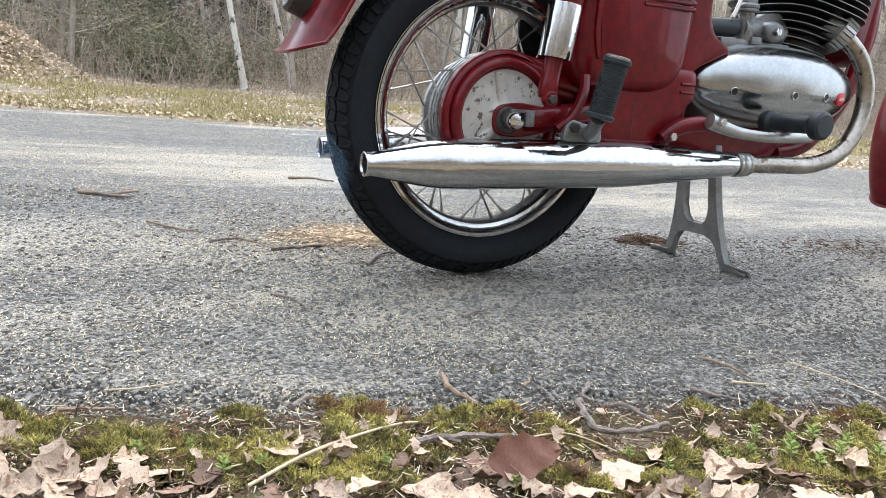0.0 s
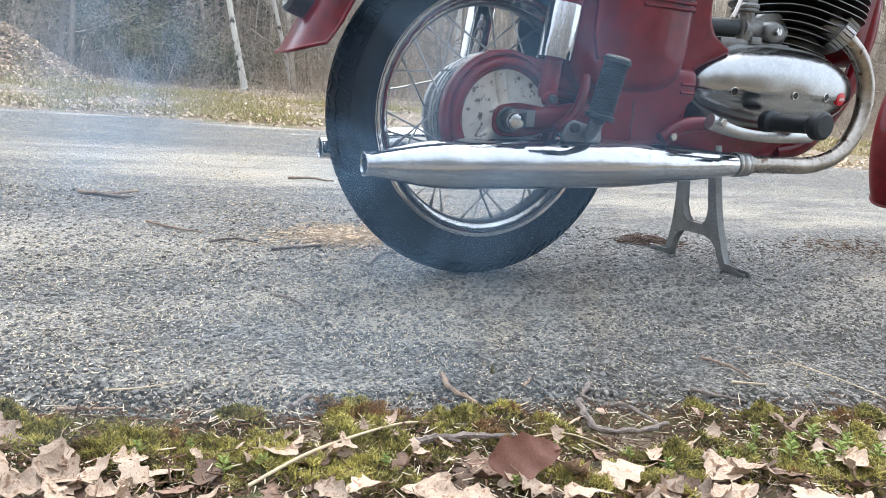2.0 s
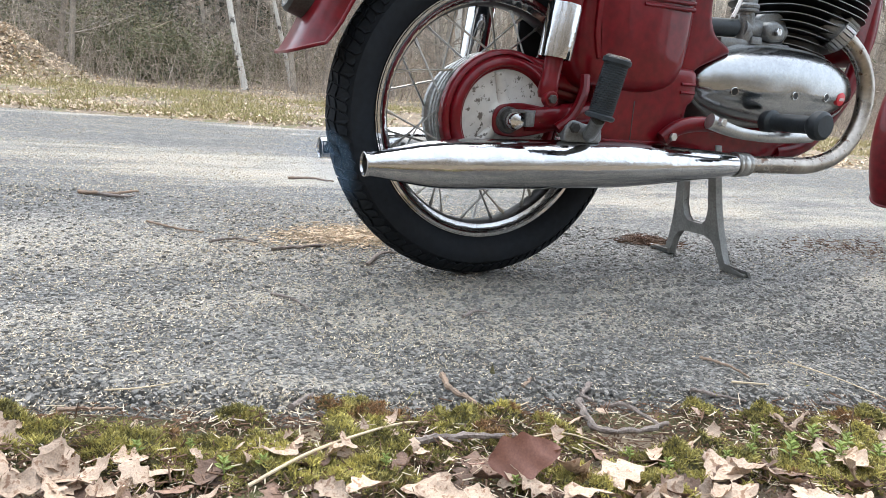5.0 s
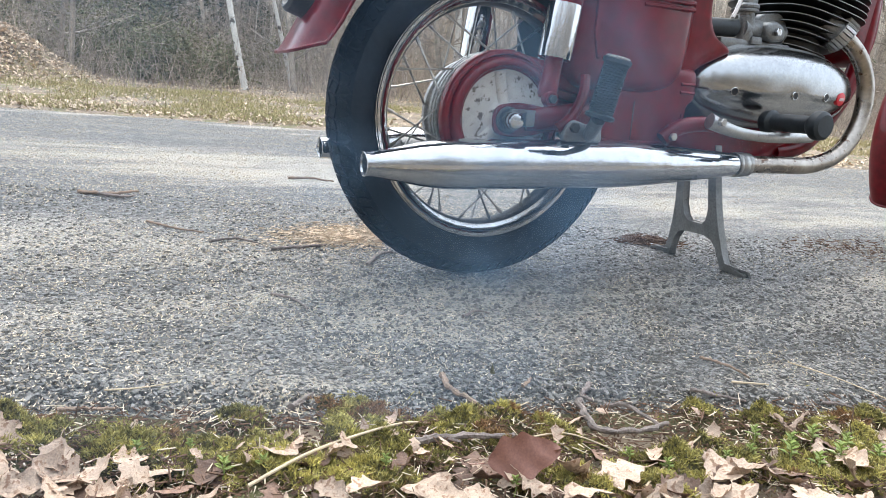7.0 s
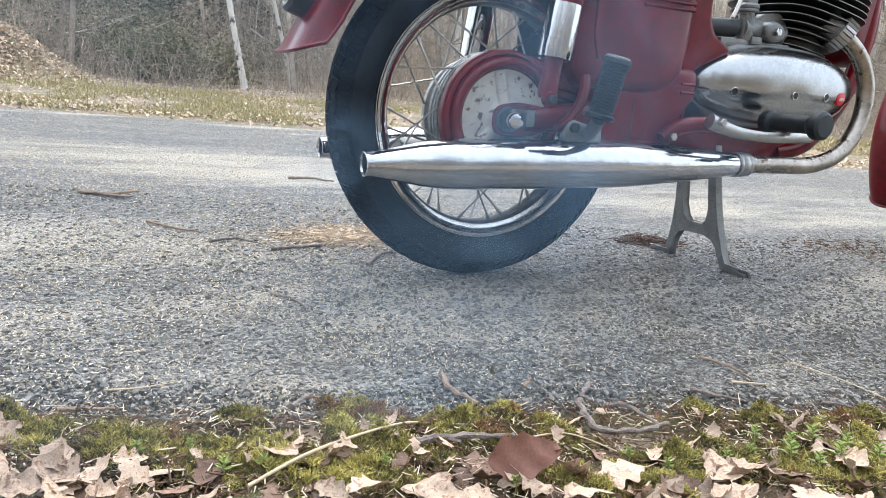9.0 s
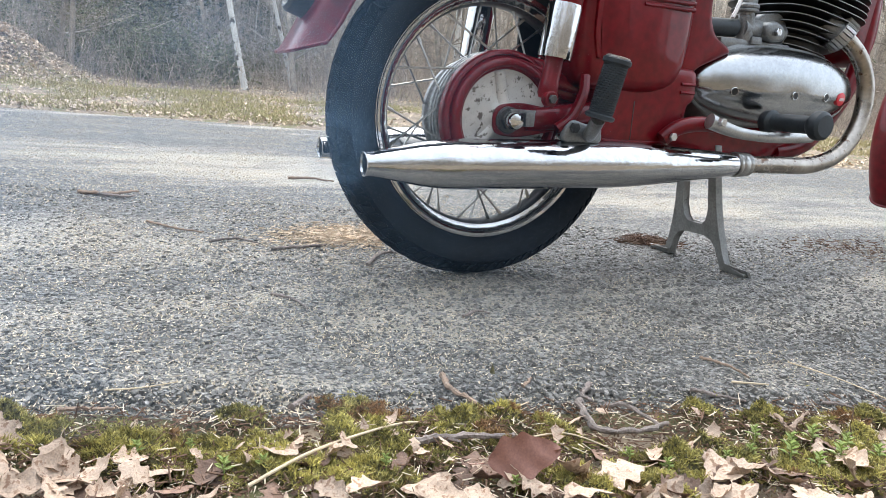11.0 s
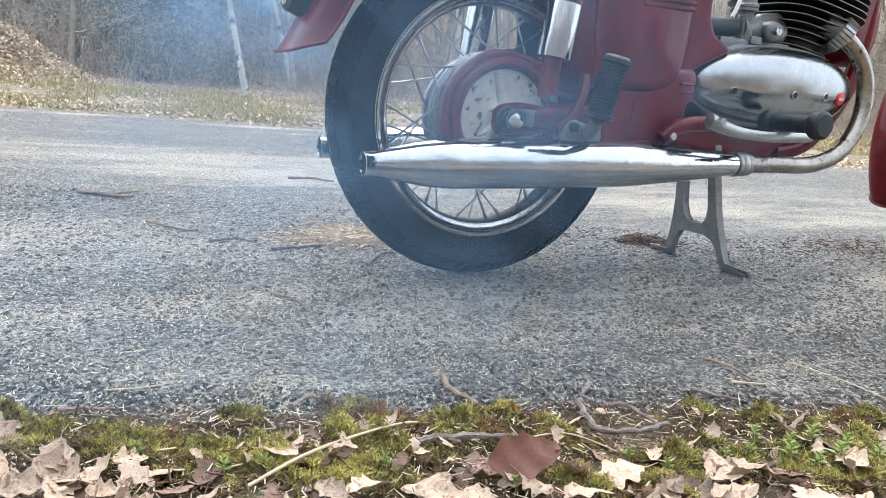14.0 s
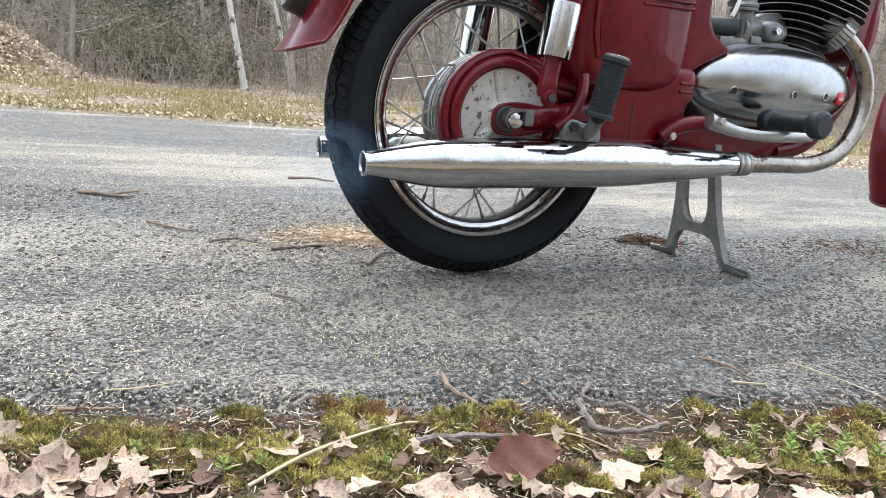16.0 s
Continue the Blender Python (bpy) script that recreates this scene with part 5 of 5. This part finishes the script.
def build_twigs():
    g = random.Random(8)
    names = {"d": "dark weathered bare twig on the ground", "b": "brown dry twig lying on the ground", "p": "bleached dry grass stalk lying on the ground"}
    for kind, r, pts in [("d", *t) for t in DARK_TWIGS] + [("b", *t) for t in BROWN_TWIGS] + [("p", *t) for t in STALKS]:
        bm = bmesh.new()
        lift = [r * 0.9 + 0.001 + (0.004 if kind != "p" else 0.006) * (0.3 + g.random()) * (1 if 0 < i < len(pts) - 1 else 0.4) for i in range(len(pts))]
        base = [0.010 if 0.4355 * x + 0.9002 * y < edge_near(0.9002 * x - 0.4355 * y) - 0.01 else 0.0 for x, y in pts]
        path = [Vector((x, y, z + b)) for (x, y), z, b in zip(pts, lift, base)]
        if kind != "p":
            path = [q + Vector((g.uniform(-1, 1), g.uniform(-1, 1), g.uniform(-0.3, 0.5))) * r * 0.9 if 0 < i else q for i, q in enumerate(smooth_path(path, 5))]
        tube(bm, path, lambda t: (1.5 if kind != "p" else 1.0) * r * (1.1 - 0.5 * t) * (1 + 0.22 * math.sin(t * 47 + r * 9000) * (kind != "p")), 7, 6 if kind == "p" else 2)
        if kind == "d" and len(pts) > 2:
            q = path
            for i in range(4, len(q) - 2, 5):
                d = (q[i + 1] - q[i]).normalized()
                e = q[i] + (d + Vector((g.uniform(-0.9, 0.9), g.uniform(-0.9, 0.9), g.uniform(0, 0.5)))) * g.uniform(0.006, 0.014)
                tube(bm, [q[i], e], r * 0.5, 5, 1)
        ob = part("twig" if kind != "p" else "grass_stalk", bm, M_TWIG[kind], None)
        tagged(ob, names[kind], "twig" if kind != "p" else "stalk", "twigs and stalks on the ground")


def build_tangle():
    """Fine bare twigs filling the space between the stems."""
    g = np.random.default_rng(41)
    n = 46000
    f = 9.0 + 17 * g.random(n) ** 1.2
    r = g.uniform(-0.85, 0.85, n) * (f + 1.5)
    st = np.array([on_ground(a, b, c) for a, b, c in zip(r, f, 4.2 * g.random(n) ** 1.2)])
    d = g.normal(0, 1, (n, 3)) * np.array([1, 1, 0.75]) + np.array([0, 0, 0.45])
    en = st + d * g.uniform(0.10, 0.36, (n, 1))
    rad = g.uniform(0.0012, 0.0042, n)
    v, q = rods(st, en, rad, rad * 0.4, 3)
    tagged(from_arrays("twig_tangle", v, q, M_TWIGS), "fine bare twigs of the woodland edge", "undergrowth", kind="stuff")


def build_near_debris():
    """Crumbs of stalk, bark and needle among the moss."""
    g = np.random.default_rng(42)
    n = 15000
    r, f = g.uniform(-0.7, 0.8, n), g.uniform(-0.18, 0.01, n) + 0.016 * g.normal(0, 1, n)
    f = f - 0.615 + 0.2 * r
    z = np.array([max(ground_height(a, b), -0.002) + 0.004 + 0.010 * g.random() * (b < edge_near(a)) for a, b in zip(r, f)])
    st = np.stack([0.9002 * r + 0.4355 * f, -0.4355 * r + 0.9002 * f, z], 1)
    d = g.normal(0, 1, (n, 3)) * np.array([1, 1, 0.3])
    en = st + d / np.linalg.norm(d, axis=1, keepdims=True) * (0.002 + 0.016 * g.random((n, 1)) ** 2.5)
    en[:, 2] = np.maximum(en[:, 2], 0.001)
    rad = g.uniform(0.0004, 0.0011, n)
    h = n * 3 // 4
    v, q = rods(st[:h], en[:h], rad[:h], rad[:h] * 0.7, 4)
    tagged(from_arrays("bark_crumbs", v, q, M_NEEDLE), "dark bits of bark and needle among moss", "litter", kind="stuff")
    v, q = rods(st[h:], en[h:], rad[h:] * 0.8, rad[h:] * 0.5, 4)
    tagged(from_arrays("stalk_bits", v, q, M_STRAW), "pale bits of dry stalk among moss", "litter", kind="stuff")


# ---- mossy near edge ----
CUSHIONS = [(-0.42, -0.725, 0.05, 0.030), (-0.31, -0.735, 0.06, 0.040), (-0.235, -0.655, 0.022, 0.014), (-0.21, -0.735, 0.055, 0.035), (-0.13, -0.755, 0.06, 0.03), (-0.115, -0.640, 0.040, 0.040),
            (-0.09, -0.705, 0.05, 0.025), (-0.02, -0.650, 0.050, 0.032), (0.022, -0.605, 0.016, 0.012), (0.07, -0.655, 0.032, 0.026), (0.18, -0.685, 0.045, 0.022), (0.30, -0.580, 0.026, 0.016),
            (0.355, -0.580, 0.024, 0.014), (0.44, -0.560, 0.050, 0.018), (0.245, -0.563, 0.018, 0.012), (0.29, -0.675, 0.070, 0.040), (0.11, -0.735, 0.08, 0.03), (0.42, -0.64, 0.08, 0.04)]


def moss_amount(r, f):
    near = 0.0
    for cr, cf, wr, wf in CUSHIONS:
        d = ((r - cr) / wr) ** 2 + ((f - cf) / wf) ** 2
        if d < 5:
            near = max(near, math.exp(-0.7 * d))
    return 0.85 * near + 0.22 * noise.noise((r * 18, f * 22, 1)) + 0.38 * noise.noise((r * 45, f * 52, 8)) - 0.04


def moss_lump(r, f):
    return max(0, noise.noise((r * 24, f * 30, 6))) + 0.45 * noise.noise((r * 75, f * 75, 2))


def build_moss():
    g = np.random.default_rng(25)
    n = 300000
    r = g.uniform(-0.62, 0.70, n)
    f = -0.615 + 0.2 * r + g.uniform(-0.23, 0.09, n)
    w = np.array([moss_amount(a, b) for a, b in zip(r, f)])
    ok = w + g.normal(0, 0.07, n) > 0.34
    r, f, w = r[ok], f[ok], np.clip(w[ok], 0, 0.6)
    z = np.array([ground_height(a, b) for a, b in zip(r, f)])
    lump = np.array([moss_lump(a, b) for a, b in zip(r, f)])
    x, y = 0.9002 * r + 0.4355 * f, -0.4355 * r + 0.9002 * f
    h = g.uniform(0.0018, 0.0048, len(r)) * (0.6 + 1.0 * w)
    top = np.maximum(z, -0.004) + 0.012 * w / 0.6 + 0.02 * lump
    st = np.stack([x, y, top - 0.002], 1)
    en = st + np.stack([g.normal(0, 0.0028, len(r)), g.normal(0, 0.0028, len(r)), h], 1)
    v, q = rods(st, en, np.full(len(r), 0.00065), np.full(len(r), 0.0003), 3)
    tagged(from_arrays("moss", v, q, M_MOSS), "golden green moss creeping over the road edge", "moss", kind="stuff")
    rs, fs = np.linspace(-0.75, 0.85, 260), np.linspace(-0.92, -0.42, 100)
    verts, faces = [], []
    for b in fs:
        for a in rs:
            w = min(max(moss_amount(a, b), 0), 0.6)
            p = place(a, b)
            lump = moss_lump(a, b)
            verts.append((p.x, p.y, max(ground_height(a, b), -0.004) + (0.012 * w / 0.6 + 0.02 * lump * min(1, w * 5) - 0.001 if w > 0.3 else -0.006)))
    m = len(rs)
    for j in range(len(fs) - 1):
        for i in range(m - 1):
            a = j * m + i
            faces.append((a, a + 1, a + m + 1, a + m))
    tagged(from_arrays("moss_bed", verts, faces, M_MOSSBED, True), "dark cushion of old moss under the stems", "moss", kind="stuff")


def leaf_mesh(seed, mat, deep=None):
    """A lobed, curled oak leaf with thickness."""
    g = random.Random(seed)
    bm = bmesh.new()
    rows = 32
    lobes = g.choice((3.2, 3.8, 4.4))
    curl, cup, twist = g.uniform(-0.7, 1.2), g.uniform(-1.2, 1.8), g.uniform(-0.9, 0.9)
    deep = deep or g.uniform(0.10, 0.26)
    wide = g.uniform(0.24, 0.31)
    top = []
    for i in range(rows + 1):
        t = i / rows
        half = wide * (math.sin(math.pi * min(1, t ** 0.8)) ** 0.7) * (1 + deep * math.cos(t * lobes * 2 * math.pi + 0.6)) + 0.008
        row = []
        for k in (-1, -0.55, 0, 0.55, 1):
            ph = 0.35 * (1 if k > 0 else -1)
            hw = half * (1 + 0.10 * math.sin(t * 19 + ph * 9))
            x, y = t - 0.5, k * hw
            z = cup * (k * hw) ** 2 * 1.6 + curl * (t - 0.5) ** 2 + twist * (t - 0.5) * k * hw + 0.018 * math.sin(t * 17 + k * 3 + seed) + (0.012 if k == 0 else 0)
            row.append((x + abs(k) * 0.05, y, z))
        top.append(row)
    va = [[bm.verts.new(Vector(p)) for p in row] for row in top]
    vb = [[bm.verts.new(Vector(p) - Vector((0, 0, 0.006))) for p in row] for row in top]
    for i in range(rows):
        for k in range(4):
            bm.faces.new((va[i][k], va[i + 1][k], va[i + 1][k + 1], va[i][k + 1]))
            bm.faces.new((vb[i][k], vb[i][k + 1], vb[i + 1][k + 1], vb[i + 1][k]))
        for k in (0, 4):
            bm.faces.new((va[i][k], vb[i][k], vb[i + 1][k], va[i + 1][k]))
    tube(bm, [(-0.5, 0, curl * 0.25), (-0.6, 0.01, curl * 0.25 + 0.01), (-0.72, 0.03, curl * 0.25 + 0.04)], 0.008, 5, 3)
    return bm


def build_leaves():
    g = random.Random(9)
    variants = []
    for s in range(7):
        bm = leaf_mesh(s, M_LEAF)
        ob = part("oak_leaf", bm, M_LEAF, None)
        tagged(ob, "dry tan lobed oak leaf lying on moss", "leaf", "fallen oak leaves")
        variants.append(ob)
    n = 0
    for i in range(120):
        r = -0.62 + 1.35 * ((i * 0.61803) % 1)
        f = -0.752 + 0.2 * r - 0.12 * g.random() + (0.10 * g.random() if g.random() < 0.18 else 0) + (0.06 if r < -0.33 else 0)
        p = place(r, f)
        s = g.uniform(0.023, 0.050)
        z = max(ground_height(r, f), -0.002) + 0.012 + 0.014 * g.random()
        m = pose(p.x, p.y, z, g.uniform(-38, 38), g.uniform(-35, 35), g.uniform(0, 360)) @ Matrix.Scale(s, 4)
        k = i % 7
        if i < 7:
            ob = variants[k]
        else:
            ob = variants[k].copy()
            scene.collection.objects.link(ob)
        ob.matrix_basis = m
    for i in range(34):
        r = g.uniform(-0.56, -0.26)
        f = -0.615 + 0.2 * r - g.uniform(0.04 if r < -0.36 else 0.09, 0.17)
        p = place(r, f)
        ob = variants[i % 7].copy()
        scene.collection.objects.link(ob)
        ob.matrix_basis = pose(p.x, p.y, max(ground_height(r, f), -0.002) + 0.010 + 0.012 * g.random(), g.uniform(-35, 35), g.uniform(-35, 35), g.uniform(0, 360)) @ Matrix.Scale(g.uniform(0.025, 0.052), 4)
    for i in range(60):
        r = g.uniform(-0.5, 0.6)
        f = -0.615 + 0.2 * r - g.uniform(0.0, 0.13)
        p = place(r, f)
        ob = variants[i % 7].copy()
        scene.collection.objects.link(ob)
        ob.matrix_basis = pose(p.x, p.y, max(ground_height(r, f), -0.002) + 0.012 + 0.010 * g.random(), g.uniform(-40, 40), g.uniform(-40, 40), g.uniform(0, 360)) @ Matrix.Scale(g.uniform(0.010, 0.024), 4)
    under = []
    for s in range(3):
        ob = part("brown_leaf", leaf_mesh(20 + s, M_LEAFDARK), M_DECAY, None)
        tagged(ob, "decaying brown leaf pressed into the litter", "leaf", "decaying leaves")
        under.append(ob)
    for i in range(130):
        r = -0.62 + 1.35 * ((i * 0.7548) % 1)
        f = -0.745 + 0.2 * r - 0.12 * g.random() + 0.05 * g.random()
        p = place(r, f)
        m = pose(p.x, p.y, max(ground_height(r, f), -0.002) + 0.007 + 0.006 * g.random(), g.uniform(-25, 25), g.uniform(-25, 25), g.uniform(0, 360)) @ Matrix.Scale(g.uniform(0.02, 0.05), 4)
        ob = under[i % 3]
        if i > 2:
            ob = ob.copy()
            scene.collection.objects.link(ob)
        ob.matrix_basis = m
    bm = leaf_mesh(40, M_LEAFDARK, 0.07)
    ob = part("oak_leaf", bm, M_LEAFDARK, None)
    tagged(ob, "curled dark reddish-brown leaf standing on its edge", "leaf", "fallen oak leaves")
    p = place(0.024, -0.750)
    ob.matrix_basis = pose(p.x, p.y, 0.033, 62, -12, -18) @ Matrix.Scale(0.062, 4)


def build_sprigs():
    g = random.Random(10)
    for r, f, s in ((-0.19, -0.765, 1.0), (-0.30, -0.755, 0.9), (-0.26, -0.74, 0.6), (0.02, -0.765, 0.8), (0.27, -0.64, 1.1), (0.30, -0.655, 1.3), (0.33, -0.635, 1.3), (0.36, -0.645, 1.2), (0.29, -0.675, 1.3), (0.34, -0.67, 1.3), (0.38, -0.665, 1.2), (0.25, -0.68, 1.0), (0.31, -0.69, 1.2), (0.16, -0.72, 0.9),
                    (0.42, -0.66, 1.0), (0.22, -0.70, 0.9), (-0.09, -0.745, 0.8), (0.38, -0.69, 1.1), (0.13, -0.70, 0.8), (-0.22, -0.775, 1.1), (0.06, -0.70, 0.8)):
        p = place(r, f)
        sprig = empty("green_sprig", "small fresh green sprig growing through moss", "plant", (p.x, p.y, max(ground_height(r, f), -0.002) + 0.012))
        tagged(sprig, group="green sprigs in the moss")
        bm = bmesh.new()
        tube(bm, [(0, 0, -0.006), (0.002, 0.001, 0.006 * s), (0.001, 0.003, 0.012 * s)], 0.0008, 5, 3)
        part("stem", bm, M_GREEN, sprig)
        for k in range(11):
            a, z = k * 2.4, 0.003 + 0.0009 * s * k
            ln = 0.009 * s * (1 - 0.035 * k)
            d = Vector((math.cos(a), math.sin(a), 0.3 + 0.08 * k)).normalized()
            sd = d.cross(Vector((0, 0, 1))).normalized()
            up = sd.cross(d)
            bm = bmesh.new()
            o = Vector((0.001, 0.002, z))
            pts = [o, o + d * ln * 0.5 + sd * ln * 0.24 + up * 0.001, o + d * ln, o + d * ln * 0.5 - sd * ln * 0.24 + up * 0.001]
            a4 = [bm.verts.new(q) for q in pts]
            b4 = [bm.verts.new(q - up * 0.0005) for q in pts]
            bm.faces.new((a4[0], a4[1], a4[2]))
            bm.faces.new((a4[0], a4[2], a4[3]))
            bm.faces.new((b4[0], b4[2], b4[1]))
            bm.faces.new((b4[0], b4[3], b4[2]))
            for i in range(4):
                j = (i + 1) % 4
                bm.faces.new((a4[i], b4[i], b4[j], a4[j]))
            part("leaflet", bm, M_GREEN, sprig, smooth=False)


build_woods()
build_far_stems()
build_brush()
build_tangle()
build_far_verge()
build_near_debris()
build_road_litter()
build_twigs()
build_moss()
build_leaves()
build_sprigs()


# ---- exhaust smoke: soft drifting wisps ----
def smoke_material(name, amount):
    m = bpy.data.materials.new(name)
    m.use_nodes = True
    n, link = m.node_tree.nodes, m.node_tree.links.new
    for k in list(n):
        if k.type != 'OUTPUT_MATERIAL':
            n.remove(k)
    out = [k for k in n][0]
    clear = n.new("ShaderNodeBsdfTransparent")
    dif, tra = n.new("ShaderNodeBsdfDiffuse"), n.new("ShaderNodeBsdfTranslucent")
    for b in (dif, tra):
        b.inputs["Color"].default_value = (0.30, 0.50, 0.76, 1)
    both = n.new("ShaderNodeMixShader")
    link(dif.outputs[0], both.inputs[1])
    link(tra.outputs[0], both.inputs[2])
    at = n.new("ShaderNodeAttribute")
    at.attribute_name = "wisp_amount"
    co = n.new("ShaderNodeTexCoord")
    ns = n.new("ShaderNodeTexNoise")
    ns.inputs["Scale"].default_value, ns.inputs["Detail"].default_value, ns.inputs["Distortion"].default_value = 4.5, 5, 0.8
    link(co.outputs["Object"], ns.inputs["Vector"])
    rg = n.new("ShaderNodeMapRange")
    rg.inputs[1].default_value, rg.inputs[2].default_value = 0.32, 0.72
    link(ns.outputs["Fac"], rg.inputs[0])
    mul = n.new("ShaderNodeMath")
    mul.operation = 'MULTIPLY'
    link(at.outputs["Fac"], mul.inputs[0])
    link(rg.outputs[0], mul.inputs[1])
    amt = n.new("ShaderNodeMath")
    amt.operation = 'MULTIPLY'
    amt.inputs[1].default_value = amount
    link(mul.outputs[0], amt.inputs[0])
    mix = n.new("ShaderNodeMixShader")
    link(amt.outputs[0], mix.inputs[0])
    link(clear.outputs[0], mix.inputs[1])
    link(both.outputs[0], mix.inputs[2])
    link(mix.outputs[0], out.inputs["Surface"])
    return m


def smoke_mesh(name, seed, count, spread, size, mat):
    """A puff: many thin domed shreds, dense in the middle and fading to their rims."""
    g = np.random.default_rng(seed)
    verts, faces, dens = [], [], []
    k = 14
    for i in range(count):
        c = np.clip(g.normal(0, 0.45, 3), -1, 1) * np.array(spread)
        nrm = g.normal(0, 0.35, 3) + np.array([-0.3, -0.9, 0.2])
        nrm /= np.linalg.norm(nrm)
        u = np.cross(nrm, g.normal(0, 1, 3))
        u /= np.linalg.norm(u)
        w = np.cross(nrm, u)
        r = size * g.uniform(0.6, 1.25)
        b = len(verts)
        verts.append(c + nrm * r * 0.3)
        dens.append(1.0)
        for t, dn in ((0.3, 0.84), (0.55, 0.46), (0.8, 0.11), (1.0, 0.0)):
            for j in range(k):
                a = 2 * math.pi * j / k
                verts.append(c + r * t * (math.cos(a) * u * 1.25 + math.sin(a) * w * 0.85) + nrm * r * 0.3 * (1 - t * t))
                dens.append(dn)
        for j in range(k):
            faces.append((b, b + 1 + j, b + 1 + (j + 1) % k))
        for s in range(3):
            o = b + 1 + s * k
            for j in range(k):
                q = (j + 1) % k
                faces.append((o + j, o + q, o + k + q, o + k + j))
    me = bpy.data.meshes.new(name)
    me.from_pydata([tuple(x) for x in verts], [], faces)
    me.materials.append(mat)
    me.attributes.new("wisp_amount", 'FLOAT', 'POINT').data.foreach_set("value", dens)
    me.polygons.foreach_set("use_smooth", [True] * len(me.polygons))
    me.update()
    return me


SMOKE = {"faint": smoke_mesh("smoke_faint", 51, 2, (0.10, 0.08, 0.04), 0.30, smoke_material("thin_blue_smoke", 0.22)),
         "thick": smoke_mesh("smoke_thick", 52, 2, (0.14, 0.08, 0.05), 0.36, smoke_material("dense_blue_smoke", 0.6)),
         "haze": smoke_mesh("smoke_haze", 53, 2, (0.16, 0.05, 0.08), 0.62, smoke_material("smoke_haze", 0.13)),
         "wisp": smoke_mesh("smoke_wisp", 54, 1, (0.01, 0.01, 0.01), 0.085, smoke_material("outlet_smoke", 0.3))}
PUFFS = [(0.95, "faint"), (2.1, "faint"), (3.5, "faint"), (4.1, "thick"), (5.2, "faint"), (6.4, "faint"), (7.2, "faint"), (8.3, "thick"), (10.2, "faint"), (11.9, "faint"), (12.5, "thick"), (13.5, "thick"), (13.65, "thick"), (15.3, "faint")]
HAZES = [1.7, 2.6, 3.7, 5.7, 6.4, 7.1, 8.4, 10.9, 13.6, 13.85]
smokes = []


def smoke_thing(kind, rows):
    ob = new("exhaust_smoke", SMOKE[kind])
    tagged(ob, "thin blue-grey two-stroke exhaust smoke drifting off", "smoke", "puffs of exhaust smoke", "stuff")
    if rows[0][0] > 0:
        rows = [(0.0, rows[0][1])] + rows
    if rows[-1][0] < 16:
        rows = rows + [(16.0, rows[-1][1])]
    smokes.append((ob, rows))


def build_smoke():
    g = random.Random(12)
    for te, kind in PUFFS:
        j = g.uniform(-0.08, 0.08)
        path = [(te - 0.35, (-2.1, 0.1, 0.35), 0), (te - 0.02, (-0.40, 0.28 + j, 0.31), 20), (te + 0.35, (-0.36, 0.45 + j, 0.42), 35), (te + 0.6, (-0.70, 0.6, 0.72), 60), (te + 1.0, (-1.9, 0.9, 1.7), 80)]
        smoke_thing(kind, [(t, pose(*p, 0, a, a * 0.6)) for t, p, a in path if t <= 16])
    for te in HAZES:
        j = g.uniform(-0.06, 0.06)
        path = [(te - 0.25, (-2.2, -0.35, 0.4), 0), (te + 0.12, (-0.62, -0.22, 0.30 + j), 15), (te + 0.45, (-0.26, -0.30, 0.26 + j), 25), (te + 0.85, (-0.02, -0.28, 0.27), 36), (te + 1.05, (0.7, -0.1, 0.7), 45), (te + 1.3, (2.4, 0.2, 1.6), 60)]
        smoke_thing("haze", [(t, pose(*p, 0, a * 0.5, a)) for t, p, a in path if t <= 16])
    rows = []
    t = 0.0
    while t <= 16.01:
        rows.append((round(t, 2), pose(-0.335 + g.uniform(-0.02, 0.02), -0.175 + g.uniform(-0.015, 0.015), 0.212 + g.uniform(-0.012, 0.02), g.uniform(-20, 20), g.uniform(-20, 20), g.uniform(-20, 20))))
        t += 0.5
    smoke_thing("wisp", rows)


build_smoke()

def motions():
    for ob, rows in smokes:
        walk(ob, rows)
    creep = [(0, 0), (1, 0), (4, 0.2), (6.5, 0.9), (7, 1.3), (9, 2.0), (12, 2.3), (13, 2.7), (14.5, 3.4), (15.5, 3.8), (16, 4.9)]
    walk(rear_wheel, [(t, pose(0, 0, AXLE, 0, a, 0)) for t, a in creep])
    walk(bike, [(0, pose(0, 0, 0)), (11.5, pose(0, 0, 0)), (12.5, pose(-0.0007, 0, 0.0006)), (15, pose(-0.0012, 0, 0.0008)), (16, pose(-0.0018, 0, 0.0012))])


motions()
